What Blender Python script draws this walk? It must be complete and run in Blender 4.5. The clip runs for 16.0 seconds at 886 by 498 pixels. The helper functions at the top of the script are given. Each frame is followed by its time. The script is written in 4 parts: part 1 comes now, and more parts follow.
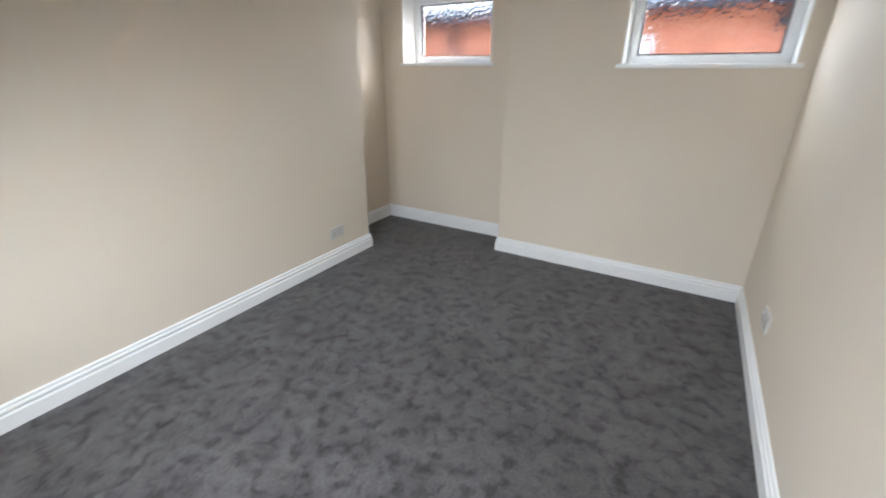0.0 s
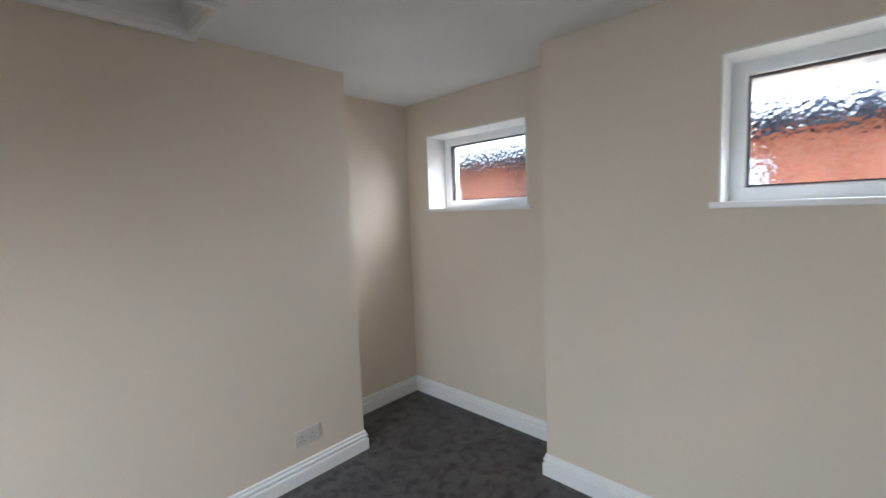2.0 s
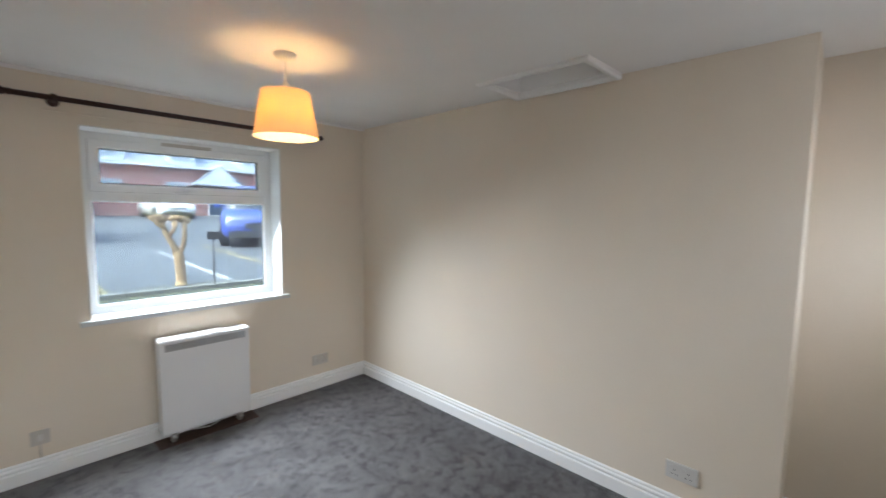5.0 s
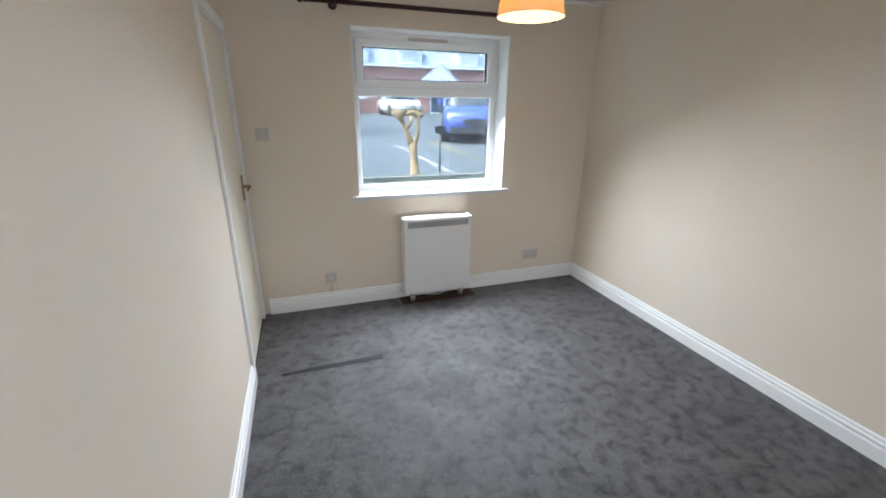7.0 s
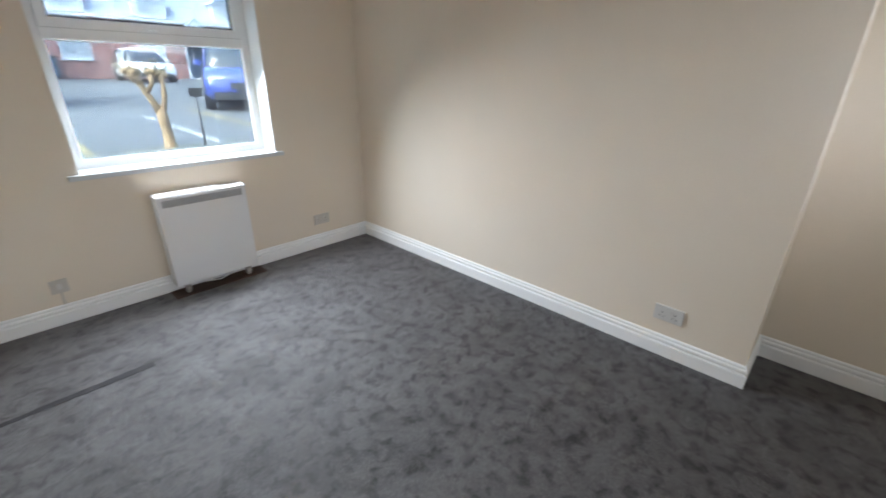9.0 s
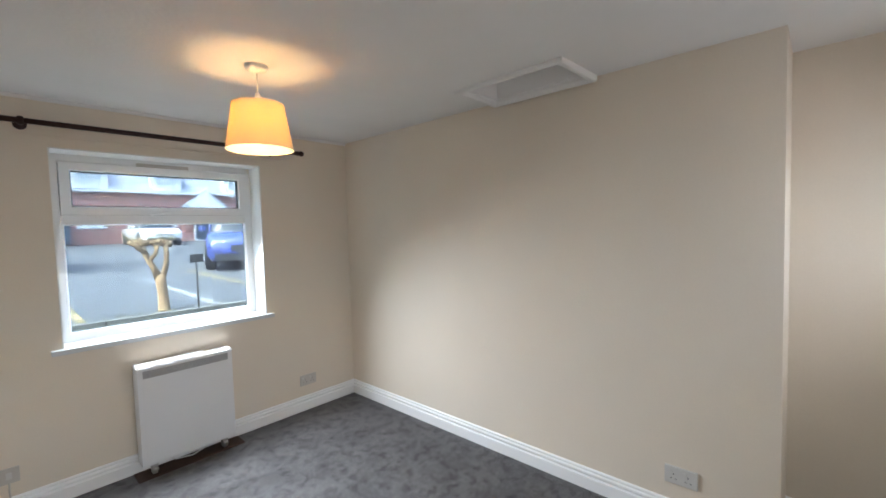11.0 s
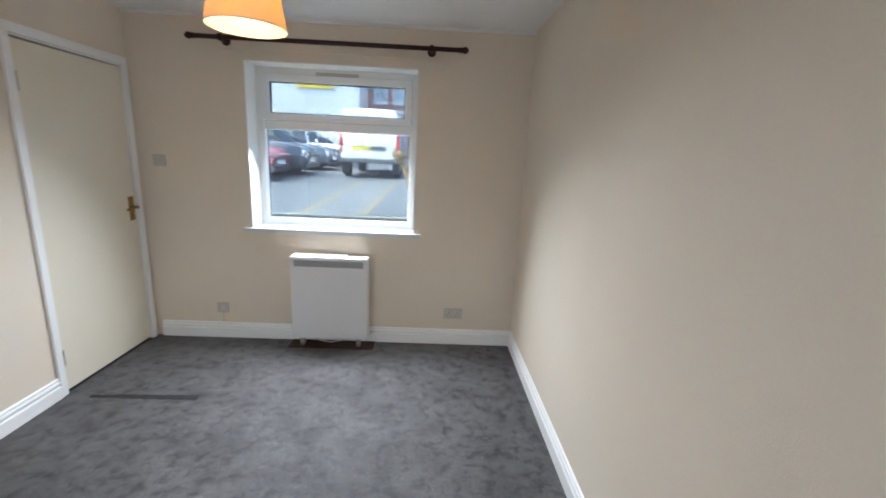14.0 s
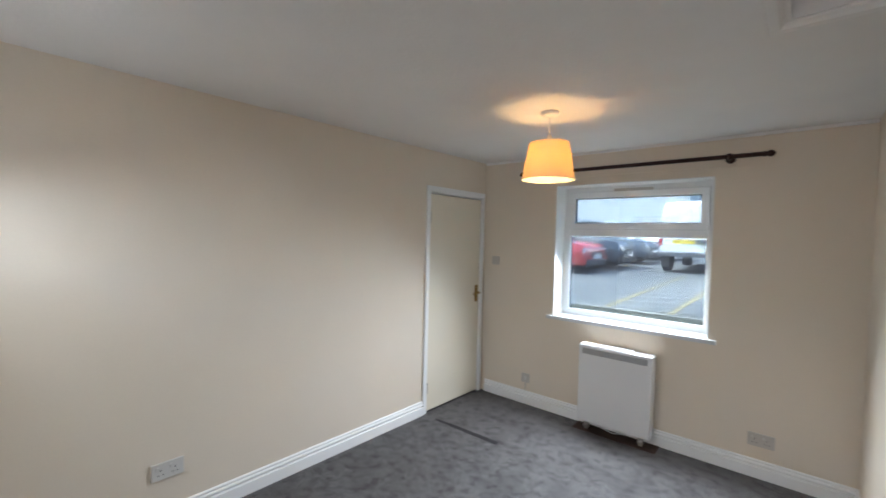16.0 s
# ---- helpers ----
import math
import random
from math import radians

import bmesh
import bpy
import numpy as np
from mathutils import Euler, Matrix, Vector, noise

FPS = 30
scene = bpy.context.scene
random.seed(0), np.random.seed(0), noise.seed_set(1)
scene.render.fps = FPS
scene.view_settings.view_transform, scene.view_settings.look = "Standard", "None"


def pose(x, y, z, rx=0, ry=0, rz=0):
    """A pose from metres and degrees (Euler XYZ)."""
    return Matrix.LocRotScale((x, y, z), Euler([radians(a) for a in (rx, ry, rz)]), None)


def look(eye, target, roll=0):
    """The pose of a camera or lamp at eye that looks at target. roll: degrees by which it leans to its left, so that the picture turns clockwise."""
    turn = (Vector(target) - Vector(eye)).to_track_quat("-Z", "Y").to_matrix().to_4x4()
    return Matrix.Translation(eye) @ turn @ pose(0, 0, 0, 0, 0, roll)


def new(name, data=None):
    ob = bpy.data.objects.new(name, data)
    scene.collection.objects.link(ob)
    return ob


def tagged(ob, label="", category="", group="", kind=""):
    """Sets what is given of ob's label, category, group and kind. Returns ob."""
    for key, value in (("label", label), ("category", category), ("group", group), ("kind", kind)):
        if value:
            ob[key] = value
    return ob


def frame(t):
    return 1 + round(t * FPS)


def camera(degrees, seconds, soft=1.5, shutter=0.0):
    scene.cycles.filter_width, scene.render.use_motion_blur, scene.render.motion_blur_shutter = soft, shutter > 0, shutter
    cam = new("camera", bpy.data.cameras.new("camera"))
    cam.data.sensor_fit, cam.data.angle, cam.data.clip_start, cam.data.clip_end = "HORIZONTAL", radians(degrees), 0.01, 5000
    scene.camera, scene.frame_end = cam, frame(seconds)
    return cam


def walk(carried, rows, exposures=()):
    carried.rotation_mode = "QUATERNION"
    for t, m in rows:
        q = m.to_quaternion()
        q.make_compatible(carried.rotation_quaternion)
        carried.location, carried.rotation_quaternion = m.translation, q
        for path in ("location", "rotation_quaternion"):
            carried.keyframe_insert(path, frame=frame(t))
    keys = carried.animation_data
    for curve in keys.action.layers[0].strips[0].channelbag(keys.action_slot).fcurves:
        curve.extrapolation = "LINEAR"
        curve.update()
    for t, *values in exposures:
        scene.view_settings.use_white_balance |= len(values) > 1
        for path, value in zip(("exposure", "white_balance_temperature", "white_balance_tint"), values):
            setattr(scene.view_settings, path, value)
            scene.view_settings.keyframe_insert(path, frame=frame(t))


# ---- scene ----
cam = camera(93.8, 16.0, soft=1.6, shutter=0.3)
PATH = [
    (0, (2.337, 0.527, 1.454), (1.409, 2.118, 0.674), 0.4),
    (0.5, (2.33, 0.563, 1.45), (1.674, 2.381, 0.936), 0.2),
    (1, (2.289, 0.83, 1.489), (1.612, 2.691, 1.208), -1.5),
    (1.5, (2.244, 1.253, 1.504), (1.244, 2.976, 1.324), -2.3),
    (2, (2.186, 1.737, 1.531), (0.808, 3.175, 1.343), -2.2),
    (2.5, (2.213, 2.235, 1.49), (0.549, 3.315, 1.238), -1.2),
    (3, (2.164, 2.688, 1.467), (0.291, 3.328, 1.178), 0.1),
    (3.5, (2.126, 3.023, 1.514), (0.152, 3.12, 1.207), 0.8),
    (4, (2.178, 3.346, 1.548), (0.271, 2.812, 1.273), 0.2),
    (4.5, (2.276, 3.366, 1.604), (0.545, 2.388, 1.39), 0.6),
    (5, (2.369, 3.321, 1.607), (0.926, 1.946, 1.428), 0.8),
    (5.2, (2.379, 3.311, 1.599), (1.071, 1.807, 1.431), 1.3),
    (7.3, (2.469, 3.224, 1.554), (1.871, 1.461, 0.823), 0.7),
    (7.5, (2.471, 3.227, 1.53), (1.828, 1.503, 0.748), 0.5),
    (8, (2.39, 3.23, 1.5), (1.579, 1.622, 0.629), 0.2),
    (8.5, (2.363, 3.246, 1.483), (1.288, 1.797, 0.619), 0.6),
    (9, (2.312, 3.279, 1.474), (0.977, 2.006, 0.702), 0.6),
    (9.2, (2.293, 3.295, 1.488), (0.862, 2.099, 0.765), 0.6),
    (11.3, (2.32, 3.326, 1.605), (0.887, 1.932, 1.547), -0.2),
    (11.5, (2.347, 3.323, 1.643), (1.001, 1.847, 1.54), 0.0),
    (12, (2.273, 3.289, 1.638), (1.133, 1.659, 1.424), -0.4),
    (12.5, (1.867, 3.228, 1.523), (0.832, 1.55, 1.182), -1.7),
    (13, (1.388, 3.215, 1.522), (0.461, 1.487, 1.132), -1.3),
    (13.5, (0.972, 3.209, 1.549), (0.499, 1.319, 1.096), 0.6),
    (14, (0.698, 3.156, 1.506), (0.629, 1.207, 1.065), 2.7),
    (14.5, (0.398, 3.309, 1.524), (0.837, 1.391, 1.162), 1.9),
    (15, (0.295, 3.443, 1.608), (0.977, 1.579, 1.356), 1.1),
    (15.5, (0.287, 3.512, 1.626), (1.29, 1.785, 1.529), 1.1),
    (16, (0.318, 3.573, 1.618), (1.628, 2.063, 1.552), 1.4),
]
EXPOSURES = [(0, 5.76, 6500, 10), (1.0, 5.72, 6400, 10), (2.2, 5.4, 6250, 10), (3.2, 5.4, 6250, 10), (4, 5.65, 6250, 10), (5, 5.68, 6400, 10), (7.5, 5.76, 6350, 10), (9.2, 5.76, 6400, 10), (12, 5.74, 6400, 10), (16, 5.62, 6400, 10)]
walk(cam, [(t, look(eye, target, roll)) for t, eye, target, roll in PATH], EXPOSURES)

# ---- light ----
SUN_ELEVATION, SUN_AZIMUTH = radians(52), radians(78)
world = bpy.data.worlds.new("overcast_sky")
scene.world = world
world.use_nodes = True
wn, wl = world.node_tree.nodes, world.node_tree.links
sky = wn.new("ShaderNodeTexSky")
sky.sky_type = "NISHITA"
sky.sun_disc = False
sky.sun_elevation, sky.sun_rotation = SUN_ELEVATION, SUN_AZIMUTH
sky.air_density, sky.dust_density, sky.ozone_density = 1.0, 6.0, 0.6
wn["Background"].inputs["Strength"].default_value = 0.13
wl.new(sky.outputs["Color"], wn["Background"].inputs["Color"])

sun_data = bpy.data.lights.new("sun", "SUN")
sun_data.energy, sun_data.angle, sun_data.color = 0.25, radians(25), (1.0, 0.96, 0.9)
sun = new("sun", sun_data)
sun_way = Vector((math.sin(SUN_AZIMUTH) * math.cos(SUN_ELEVATION), math.cos(SUN_AZIMUTH) * math.cos(SUN_ELEVATION), math.sin(SUN_ELEVATION)))
sun.matrix_world = look(sun_way * 60, (0, 0, 0))

BULB_STRENGTH = 3.9


def daylight(name, at, way, width, height, watts, spread):
    """Sky light entering through a window's opening, mostly downwards."""
    data = bpy.data.lights.new(name, "AREA")
    data.shape, data.size, data.size_y = "RECTANGLE", width, height
    data.energy, data.spread, data.color = watts, radians(spread), (0.86, 0.95, 1.03)
    at = Vector(at)
    new(name, data).matrix_world = look(at, at + Vector(way))


daylight("daylight_main_window", (1.43, -0.075, 1.5), (0, 1, -0.95), 1.08, 0.32, 0.76, 126)
daylight("daylight_high_window", (2.294, 3.79, 1.8), (0, -1, -0.95), 0.78, 0.22, 0.1, 130)
daylight("daylight_alcove_window", (0.285, 4.13, 1.84), (0, -1, -0.55), 0.76, 0.22, 0.08, 140)


# ---- materials ----
def material(name, color, rough=0.6, metal=0.0, grain=0.0, grain_scale=40.0, blotch=0.0, blotch_scale=2.0, bump=0.0, bump_scale=60.0, spec=0.5, by_object=0.0):
    m = bpy.data.materials.new(name)
    m.use_nodes = True
    n, l = m.node_tree.nodes, m.node_tree.links
    b = n["Principled BSDF"]
    b.inputs["Roughness"].default_value, b.inputs["Metallic"].default_value = rough, metal
    b.inputs["Specular IOR Level"].default_value = spec
    coord = n.new("ShaderNodeTexCoord")
    value = None
    for amount, scale, detail in ((grain, grain_scale, 3.0), (blotch, blotch_scale, 4.0)):
        if not amount:
            continue
        tex = n.new("ShaderNodeTexNoise")
        tex.inputs["Scale"].default_value, tex.inputs["Detail"].default_value = scale, detail
        l.new(coord.outputs["Object"], tex.inputs["Vector"])
        ramp = n.new("ShaderNodeMapRange")
        ramp.inputs["From Min"].default_value, ramp.inputs["From Max"].default_value = 0.3, 0.7
        ramp.inputs["To Min"].default_value, ramp.inputs["To Max"].default_value = 1 - amount, 1 + amount
        l.new(tex.outputs["Fac"], ramp.inputs["Value"])
        if value is None:
            value = ramp.outputs["Result"]
        else:
            mul = n.new("ShaderNodeMath")
            mul.operation = "MULTIPLY"
            l.new(value, mul.inputs[0]), l.new(ramp.outputs["Result"], mul.inputs[1])
            value = mul.outputs[0]
    if by_object:
        info = n.new("ShaderNodeObjectInfo")
        ramp = n.new("ShaderNodeMapRange")
        ramp.inputs["To Min"].default_value, ramp.inputs["To Max"].default_value = 1 - by_object, 1 + by_object
        l.new(info.outputs["Random"], ramp.inputs["Value"])
        if value is None:
            value = ramp.outputs["Result"]
        else:
            mul = n.new("ShaderNodeMath")
            mul.operation = "MULTIPLY"
            l.new(value, mul.inputs[0]), l.new(ramp.outputs["Result"], mul.inputs[1])
            value = mul.outputs[0]
    if value is None:
        b.inputs["Base Color"].default_value = (*color, 1)
    else:
        mix = n.new("ShaderNodeVectorMath")
        mix.operation = "SCALE"
        mix.inputs[0].default_value = color
        l.new(value, mix.inputs["Scale"])
        l.new(mix.outputs["Vector"], b.inputs["Base Color"])
    if bump:
        tex = n.new("ShaderNodeTexNoise")
        tex.inputs["Scale"].default_value, tex.inputs["Detail"].default_value = bump_scale, 4.0
        l.new(coord.outputs["Object"], tex.inputs["Vector"])
        bm_node = n.new("ShaderNodeBump")
        bm_node.inputs["Strength"].default_value, bm_node.inputs["Distance"].default_value = bump, 0.004
        l.new(tex.outputs["Fac"], bm_node.inputs["Height"])
        l.new(bm_node.outputs["Normal"], b.inputs["Normal"])
    return m


def carpet_material():
    m = material("carpet_pile", (0.085, 0.08, 0.082), rough=0.6, spec=0.8)
    n, l = m.node_tree.nodes, m.node_tree.links
    b = n["Principled BSDF"]
    coord = n.new("ShaderNodeTexCoord")
    def noise_tex(scale, detail, distortion=0.0):
        tex = n.new("ShaderNodeTexNoise")
        tex.inputs["Scale"].default_value, tex.inputs["Detail"].default_value = scale, detail
        tex.inputs["Distortion"].default_value = distortion
        l.new(coord.outputs["Object"], tex.inputs["Vector"])
        return tex
    def ranged(socket, a, c, lo, hi):
        r = n.new("ShaderNodeMapRange")
        r.inputs["From Min"].default_value, r.inputs["From Max"].default_value = a, c
        r.inputs["To Min"].default_value, r.inputs["To Max"].default_value = lo, hi
        l.new(socket, r.inputs["Value"])
        return r.outputs["Result"]
    def times(a, c):
        mul = n.new("ShaderNodeMath")
        mul.operation = "MULTIPLY"
        l.new(a, mul.inputs[0]), l.new(c, mul.inputs[1])
        return mul.outputs[0]
    tuft = noise_tex(210, 2.0)
    clump = noise_tex(62, 4.0, 0.2)
    tread = noise_tex(15, 7.0, 0.35)
    brushed = noise_tex(5.0, 6.0, 0.6)
    wide = noise_tex(1.6, 4.0, 0.4)
    v = times(ranged(tuft.outputs["Fac"], 0.34, 0.66, 0.3, 1.7), ranged(clump.outputs["Fac"], 0.32, 0.68, 0.45, 1.55))
    v = times(v, ranged(tread.outputs["Fac"], 0.34, 0.54, 0.7, 1.08))
    v = times(v, ranged(brushed.outputs["Fac"], 0.36, 0.58, 0.84, 1.08))
    v = times(v, ranged(wide.outputs["Fac"], 0.3, 0.7, 0.88, 1.12))
    mix = n.new("ShaderNodeVectorMath")
    mix.operation = "SCALE"
    mix.inputs[0].default_value = (0.0325, 0.027, 0.0298)
    l.new(v, mix.inputs["Scale"])
    l.new(mix.outputs["Vector"], b.inputs["Base Color"])
    b.inputs["Sheen Weight"].default_value, b.inputs["Sheen Roughness"].default_value = 0.2, 0.35
    l.new(times(ranged(tread.outputs["Fac"], 0.35, 0.51, 0.55, 1.0), ranged(brushed.outputs["Fac"], 0.36, 0.6, 0.75, 1.1)), b.inputs["Specular IOR Level"])
    b.inputs["IOR"].default_value = 1.56
    bump = n.new("ShaderNodeBump")
    bump.inputs["Strength"].default_value, bump.inputs["Distance"].default_value = 0.8, 0.007
    l.new(times(tuft.outputs["Fac"], ranged(tread.outputs["Fac"], 0.3, 0.7, 0.6, 1.4)), bump.inputs["Height"])
    l.new(bump.outputs["Normal"], b.inputs["Normal"])
    return m


def brick_material(name, color, mortar, scale=1.0):
    m = material(name, color, rough=0.9, spec=0.2)
    n, l = m.node_tree.nodes, m.node_tree.links
    b = n["Principled BSDF"]
    coord = n.new("ShaderNodeTexCoord")
    turn = n.new("ShaderNodeMapping")
    turn.inputs["Rotation"].default_value = (radians(90), 0, 0)
    l.new(coord.outputs["Object"], turn.inputs["Vector"])
    tex = n.new("ShaderNodeTexBrick")
    tex.inputs["Color1"].default_value = (*color, 1)
    tex.inputs["Color2"].default_value = (color[0] * 0.72, color[1] * 0.7, color[2] * 0.7, 1)
    tex.inputs["Mortar"].default_value = (*mortar, 1)
    tex.inputs["Scale"].default_value = scale
    tex.inputs["Brick Width"].default_value, tex.inputs["Row Height"].default_value = 0.225, 0.075
    tex.inputs["Mortar Size"].default_value = 0.008
    l.new(turn.outputs["Vector"], tex.inputs["Vector"])
    l.new(tex.outputs["Color"], b.inputs["Base Color"])
    return m


def dimming_glass(name):
    m = bpy.data.materials.new(name)
    m.use_nodes = True
    n, l = m.node_tree.nodes, m.node_tree.links
    n.remove(n["Principled BSDF"])
    clear, gloss, mix, fresnel = n.new("ShaderNodeBsdfTransparent"), n.new("ShaderNodeBsdfGlossy"), n.new("ShaderNodeMixShader"), n.new("ShaderNodeLayerWeight")
    # dark tint dims the outdoor view to balance it against the room
    clear.inputs["Color"].default_value = (0.277, 0.321, 0.342, 1)
    gloss.inputs["Roughness"].default_value = 0.02
    fresnel.inputs["Blend"].default_value = 0.5
    power, weak = n.new("ShaderNodeMath"), n.new("ShaderNodeMath")
    power.operation, weak.operation = "POWER", "MULTIPLY_ADD"
    power.inputs[1].default_value, weak.inputs[1].default_value, weak.inputs[2].default_value = 4.0, 0.4, 0.04
    l.new(fresnel.outputs["Facing"], power.inputs[0]), l.new(power.outputs[0], weak.inputs[0])
    l.new(weak.outputs[0], mix.inputs["Fac"])
    l.new(clear.outputs["BSDF"], mix.inputs[1]), l.new(gloss.outputs["BSDF"], mix.inputs[2])
    # faint bluish film lays a haze over the outdoor view
    film, veiled = n.new("ShaderNodeBsdfTranslucent"), n.new("ShaderNodeMixShader")
    film.inputs["Color"].default_value = (0.85, 0.9, 1.0, 1)
    veiled.inputs["Fac"].default_value = 0.004
    l.new(mix.outputs["Shader"], veiled.inputs[1]), l.new(film.outputs["BSDF"], veiled.inputs[2])
    l.new(veiled.outputs["Shader"], n["Material Output"].inputs["Surface"])
    return m


def pebbled_glass():
    m = bpy.data.materials.new("obscured_glass")
    m.use_nodes = True
    n, l = m.node_tree.nodes, m.node_tree.links
    n.remove(n["Principled BSDF"])
    g = n.new("ShaderNodeBsdfRefraction")
    g.inputs["IOR"].default_value, g.inputs["Roughness"].default_value = 1.14, 0.05
    # grey tint holds down the brightness seen through this pane
    g.inputs["Color"].default_value = (0.5, 0.515, 0.52, 1)
    coord, tex, bump = n.new("ShaderNodeTexCoord"), n.new("ShaderNodeTexVoronoi"), n.new("ShaderNodeBump")
    tex.feature = "SMOOTH_F1"
    tex.inputs["Scale"].default_value = 58.0
    bump.inputs["Strength"].default_value, bump.inputs["Distance"].default_value = 0.5, 0.016
    l.new(coord.outputs["Object"], tex.inputs["Vector"])
    l.new(tex.outputs["Distance"], bump.inputs["Height"])
    l.new(bump.outputs["Normal"], g.inputs["Normal"])
    l.new(g.outputs["BSDF"], n["Material Output"].inputs["Surface"])
    return m


def shade_material():
    m = bpy.data.materials.new("lampshade_fabric")
    m.use_nodes = True
    n, l = m.node_tree.nodes, m.node_tree.links
    n.remove(n["Principled BSDF"])
    d, t, mix = n.new("ShaderNodeBsdfDiffuse"), n.new("ShaderNodeBsdfTranslucent"), n.new("ShaderNodeMixShader")
    coord, weave, ramp = n.new("ShaderNodeTexCoord"), n.new("ShaderNodeTexNoise"), n.new("ShaderNodeMix")
    weave.inputs["Scale"].default_value, weave.inputs["Detail"].default_value = 90.0, 3.0
    ramp.data_type = "RGBA"
    ramp.inputs["A"].default_value, ramp.inputs["B"].default_value = (0.78, 0.385, 0.058, 1), (0.86, 0.445, 0.075, 1)
    l.new(coord.outputs["Object"], weave.inputs["Vector"])
    l.new(weave.outputs["Fac"], ramp.inputs["Factor"])
    l.new(ramp.outputs["Result"], t.inputs["Color"])
    d.inputs["Color"].default_value = (0.85, 0.78, 0.62, 1)
    mix.inputs["Fac"].default_value = 0.17
    l.new(d.outputs["BSDF"], mix.inputs[1]), l.new(t.outputs["BSDF"], mix.inputs[2])
    l.new(mix.outputs["Shader"], n["Material Output"].inputs["Surface"])
    return m


def glowing(name, color, strength):
    m = bpy.data.materials.new(name)
    m.use_nodes = True
    b = m.node_tree.nodes["Principled BSDF"]
    b.inputs["Base Color"].default_value = (*color, 1)
    b.inputs["Emission Color"].default_value = (*color, 1)
    b.inputs["Emission Strength"].default_value = strength
    return m


M_WALL = material("magnolia_emulsion", (0.757, 0.668, 0.56), rough=0.7, blotch=0.025, blotch_scale=1.3, grain=0.012, grain_scale=90, bump=0.12, bump_scale=180, spec=0.3)
M_CEILING = material("white_ceiling_emulsion", (0.8, 0.785, 0.775), rough=0.85, blotch=0.03, blotch_scale=1.6, bump=0.35, bump_scale=55, spec=0.2)
M_GLOSS = material("white_gloss_paint", (0.88, 0.88, 0.88), rough=0.32, blotch=0.02, blotch_scale=3, bump=0.04, bump_scale=30)
M_UPVC = material("white_upvc", (0.83, 0.84, 0.84), rough=0.3, blotch=0.015, blotch_scale=4)
# white gloss greyed in colour to offset strong daylight on the sill
M_SILL = material("white_sill_greyed_for_light", (0.62, 0.64, 0.65), rough=0.45, blotch=0.03, blotch_scale=5, bump=0.05, bump_scale=30)
M_REVEAL = material("white_painted_reveal", (0.82, 0.82, 0.8), rough=0.6, blotch=0.02, blotch_scale=4, bump=0.08)
M_DOOR = material("cream_satin_door_paint", (0.78, 0.72, 0.6), rough=0.42, blotch=0.02, blotch_scale=2, bump=0.03, bump_scale=25)
M_CARPET = carpet_material()
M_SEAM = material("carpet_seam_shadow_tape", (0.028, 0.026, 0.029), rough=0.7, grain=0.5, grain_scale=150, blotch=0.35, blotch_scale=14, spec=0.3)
M_SOCKET = material("ivory_socket_plastic", (0.55, 0.51, 0.465), rough=0.4, blotch=0.03, blotch_scale=8)
M_SOCKET_WHITE = material("white_socket_plastic", (0.62, 0.6, 0.57), rough=0.35)
M_SLOT = material("black_socket_slot", (0.02, 0.02, 0.02), rough=0.7)
M_HEATER = material("white_enamelled_steel", (0.76, 0.76, 0.77), rough=0.38, blotch=0.015, blotch_scale=3)
M_GRILLE = material("grey_heater_grille", (0.4, 0.4, 0.41), rough=0.5, grain=0.1, grain_scale=120)
M_CHROME = material("brushed_foot_metal", (0.5, 0.48, 0.46), rough=0.35, metal=0.9)
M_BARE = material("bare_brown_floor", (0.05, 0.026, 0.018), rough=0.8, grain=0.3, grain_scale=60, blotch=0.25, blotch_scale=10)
M_CABLE = material("white_cable", (0.7, 0.7, 0.68), rough=0.45)
M_POLE = material("dark_mahogany_pole", (0.035, 0.013, 0.01), rough=0.45, grain=0.25, grain_scale=30, spec=0.3)
M_BRASS = material("aged_brass", (0.32, 0.205, 0.075), rough=0.35, metal=1.0, grain=0.15, grain_scale=80)
M_HINGE = material("steel_hinge", (0.45, 0.42, 0.38), rough=0.4, metal=0.9)
M_SEAL = material("black_glazing_seal", (0.03, 0.03, 0.035), rough=0.6)
# grey that paints the shadow gap and seal line between frame and sash
M_SASH_GAP = material("grey_sash_gap_shade", (0.16, 0.16, 0.165), rough=0.7)
M_GLASS = dimming_glass("window_glass")
M_PEBBLE = pebbled_glass()
M_SHADE = shade_material()
M_BULB = glowing("lit_bulb", (1.0, 0.62, 0.27), BULB_STRENGTH)
M_ROSE = material("white_ceiling_rose_plastic", (0.75, 0.73, 0.7), rough=0.4)
M_TARMAC = material("worn_grey_tarmac", (0.085, 0.09, 0.094), rough=0.85, grain=0.3, grain_scale=60, blotch=0.2, blotch_scale=0.5, bump=0.3, bump_scale=90)
M_SOIL = material("mossy_bed_soil", (0.09, 0.09, 0.05), rough=0.95, grain=0.5, grain_scale=25, blotch=0.4, blotch_scale=4, bump=0.8, bump_scale=30)
M_KERB = material("weathered_concrete_kerb", (0.17, 0.17, 0.155), rough=0.9, grain=0.3, grain_scale=40, blotch=0.25, blotch_scale=4)
M_WHITE_LINE = material("worn_white_road_paint", (0.27, 0.27, 0.26), rough=0.8, grain=0.3, grain_scale=40)
M_YELLOW_LINE = material("worn_yellow_road_paint", (0.27, 0.21, 0.1), rough=0.8, grain=0.35, grain_scale=40)
M_BARK = material("pale_pollard_bark", (0.36, 0.24, 0.135), rough=0.9, grain=0.35, grain_scale=18, blotch=0.3, blotch_scale=7, bump=0.9, bump_scale=24)
M_SPROUT = material("dry_yellow_sprouts", (0.17, 0.15, 0.05), rough=0.9, by_object=0.3)
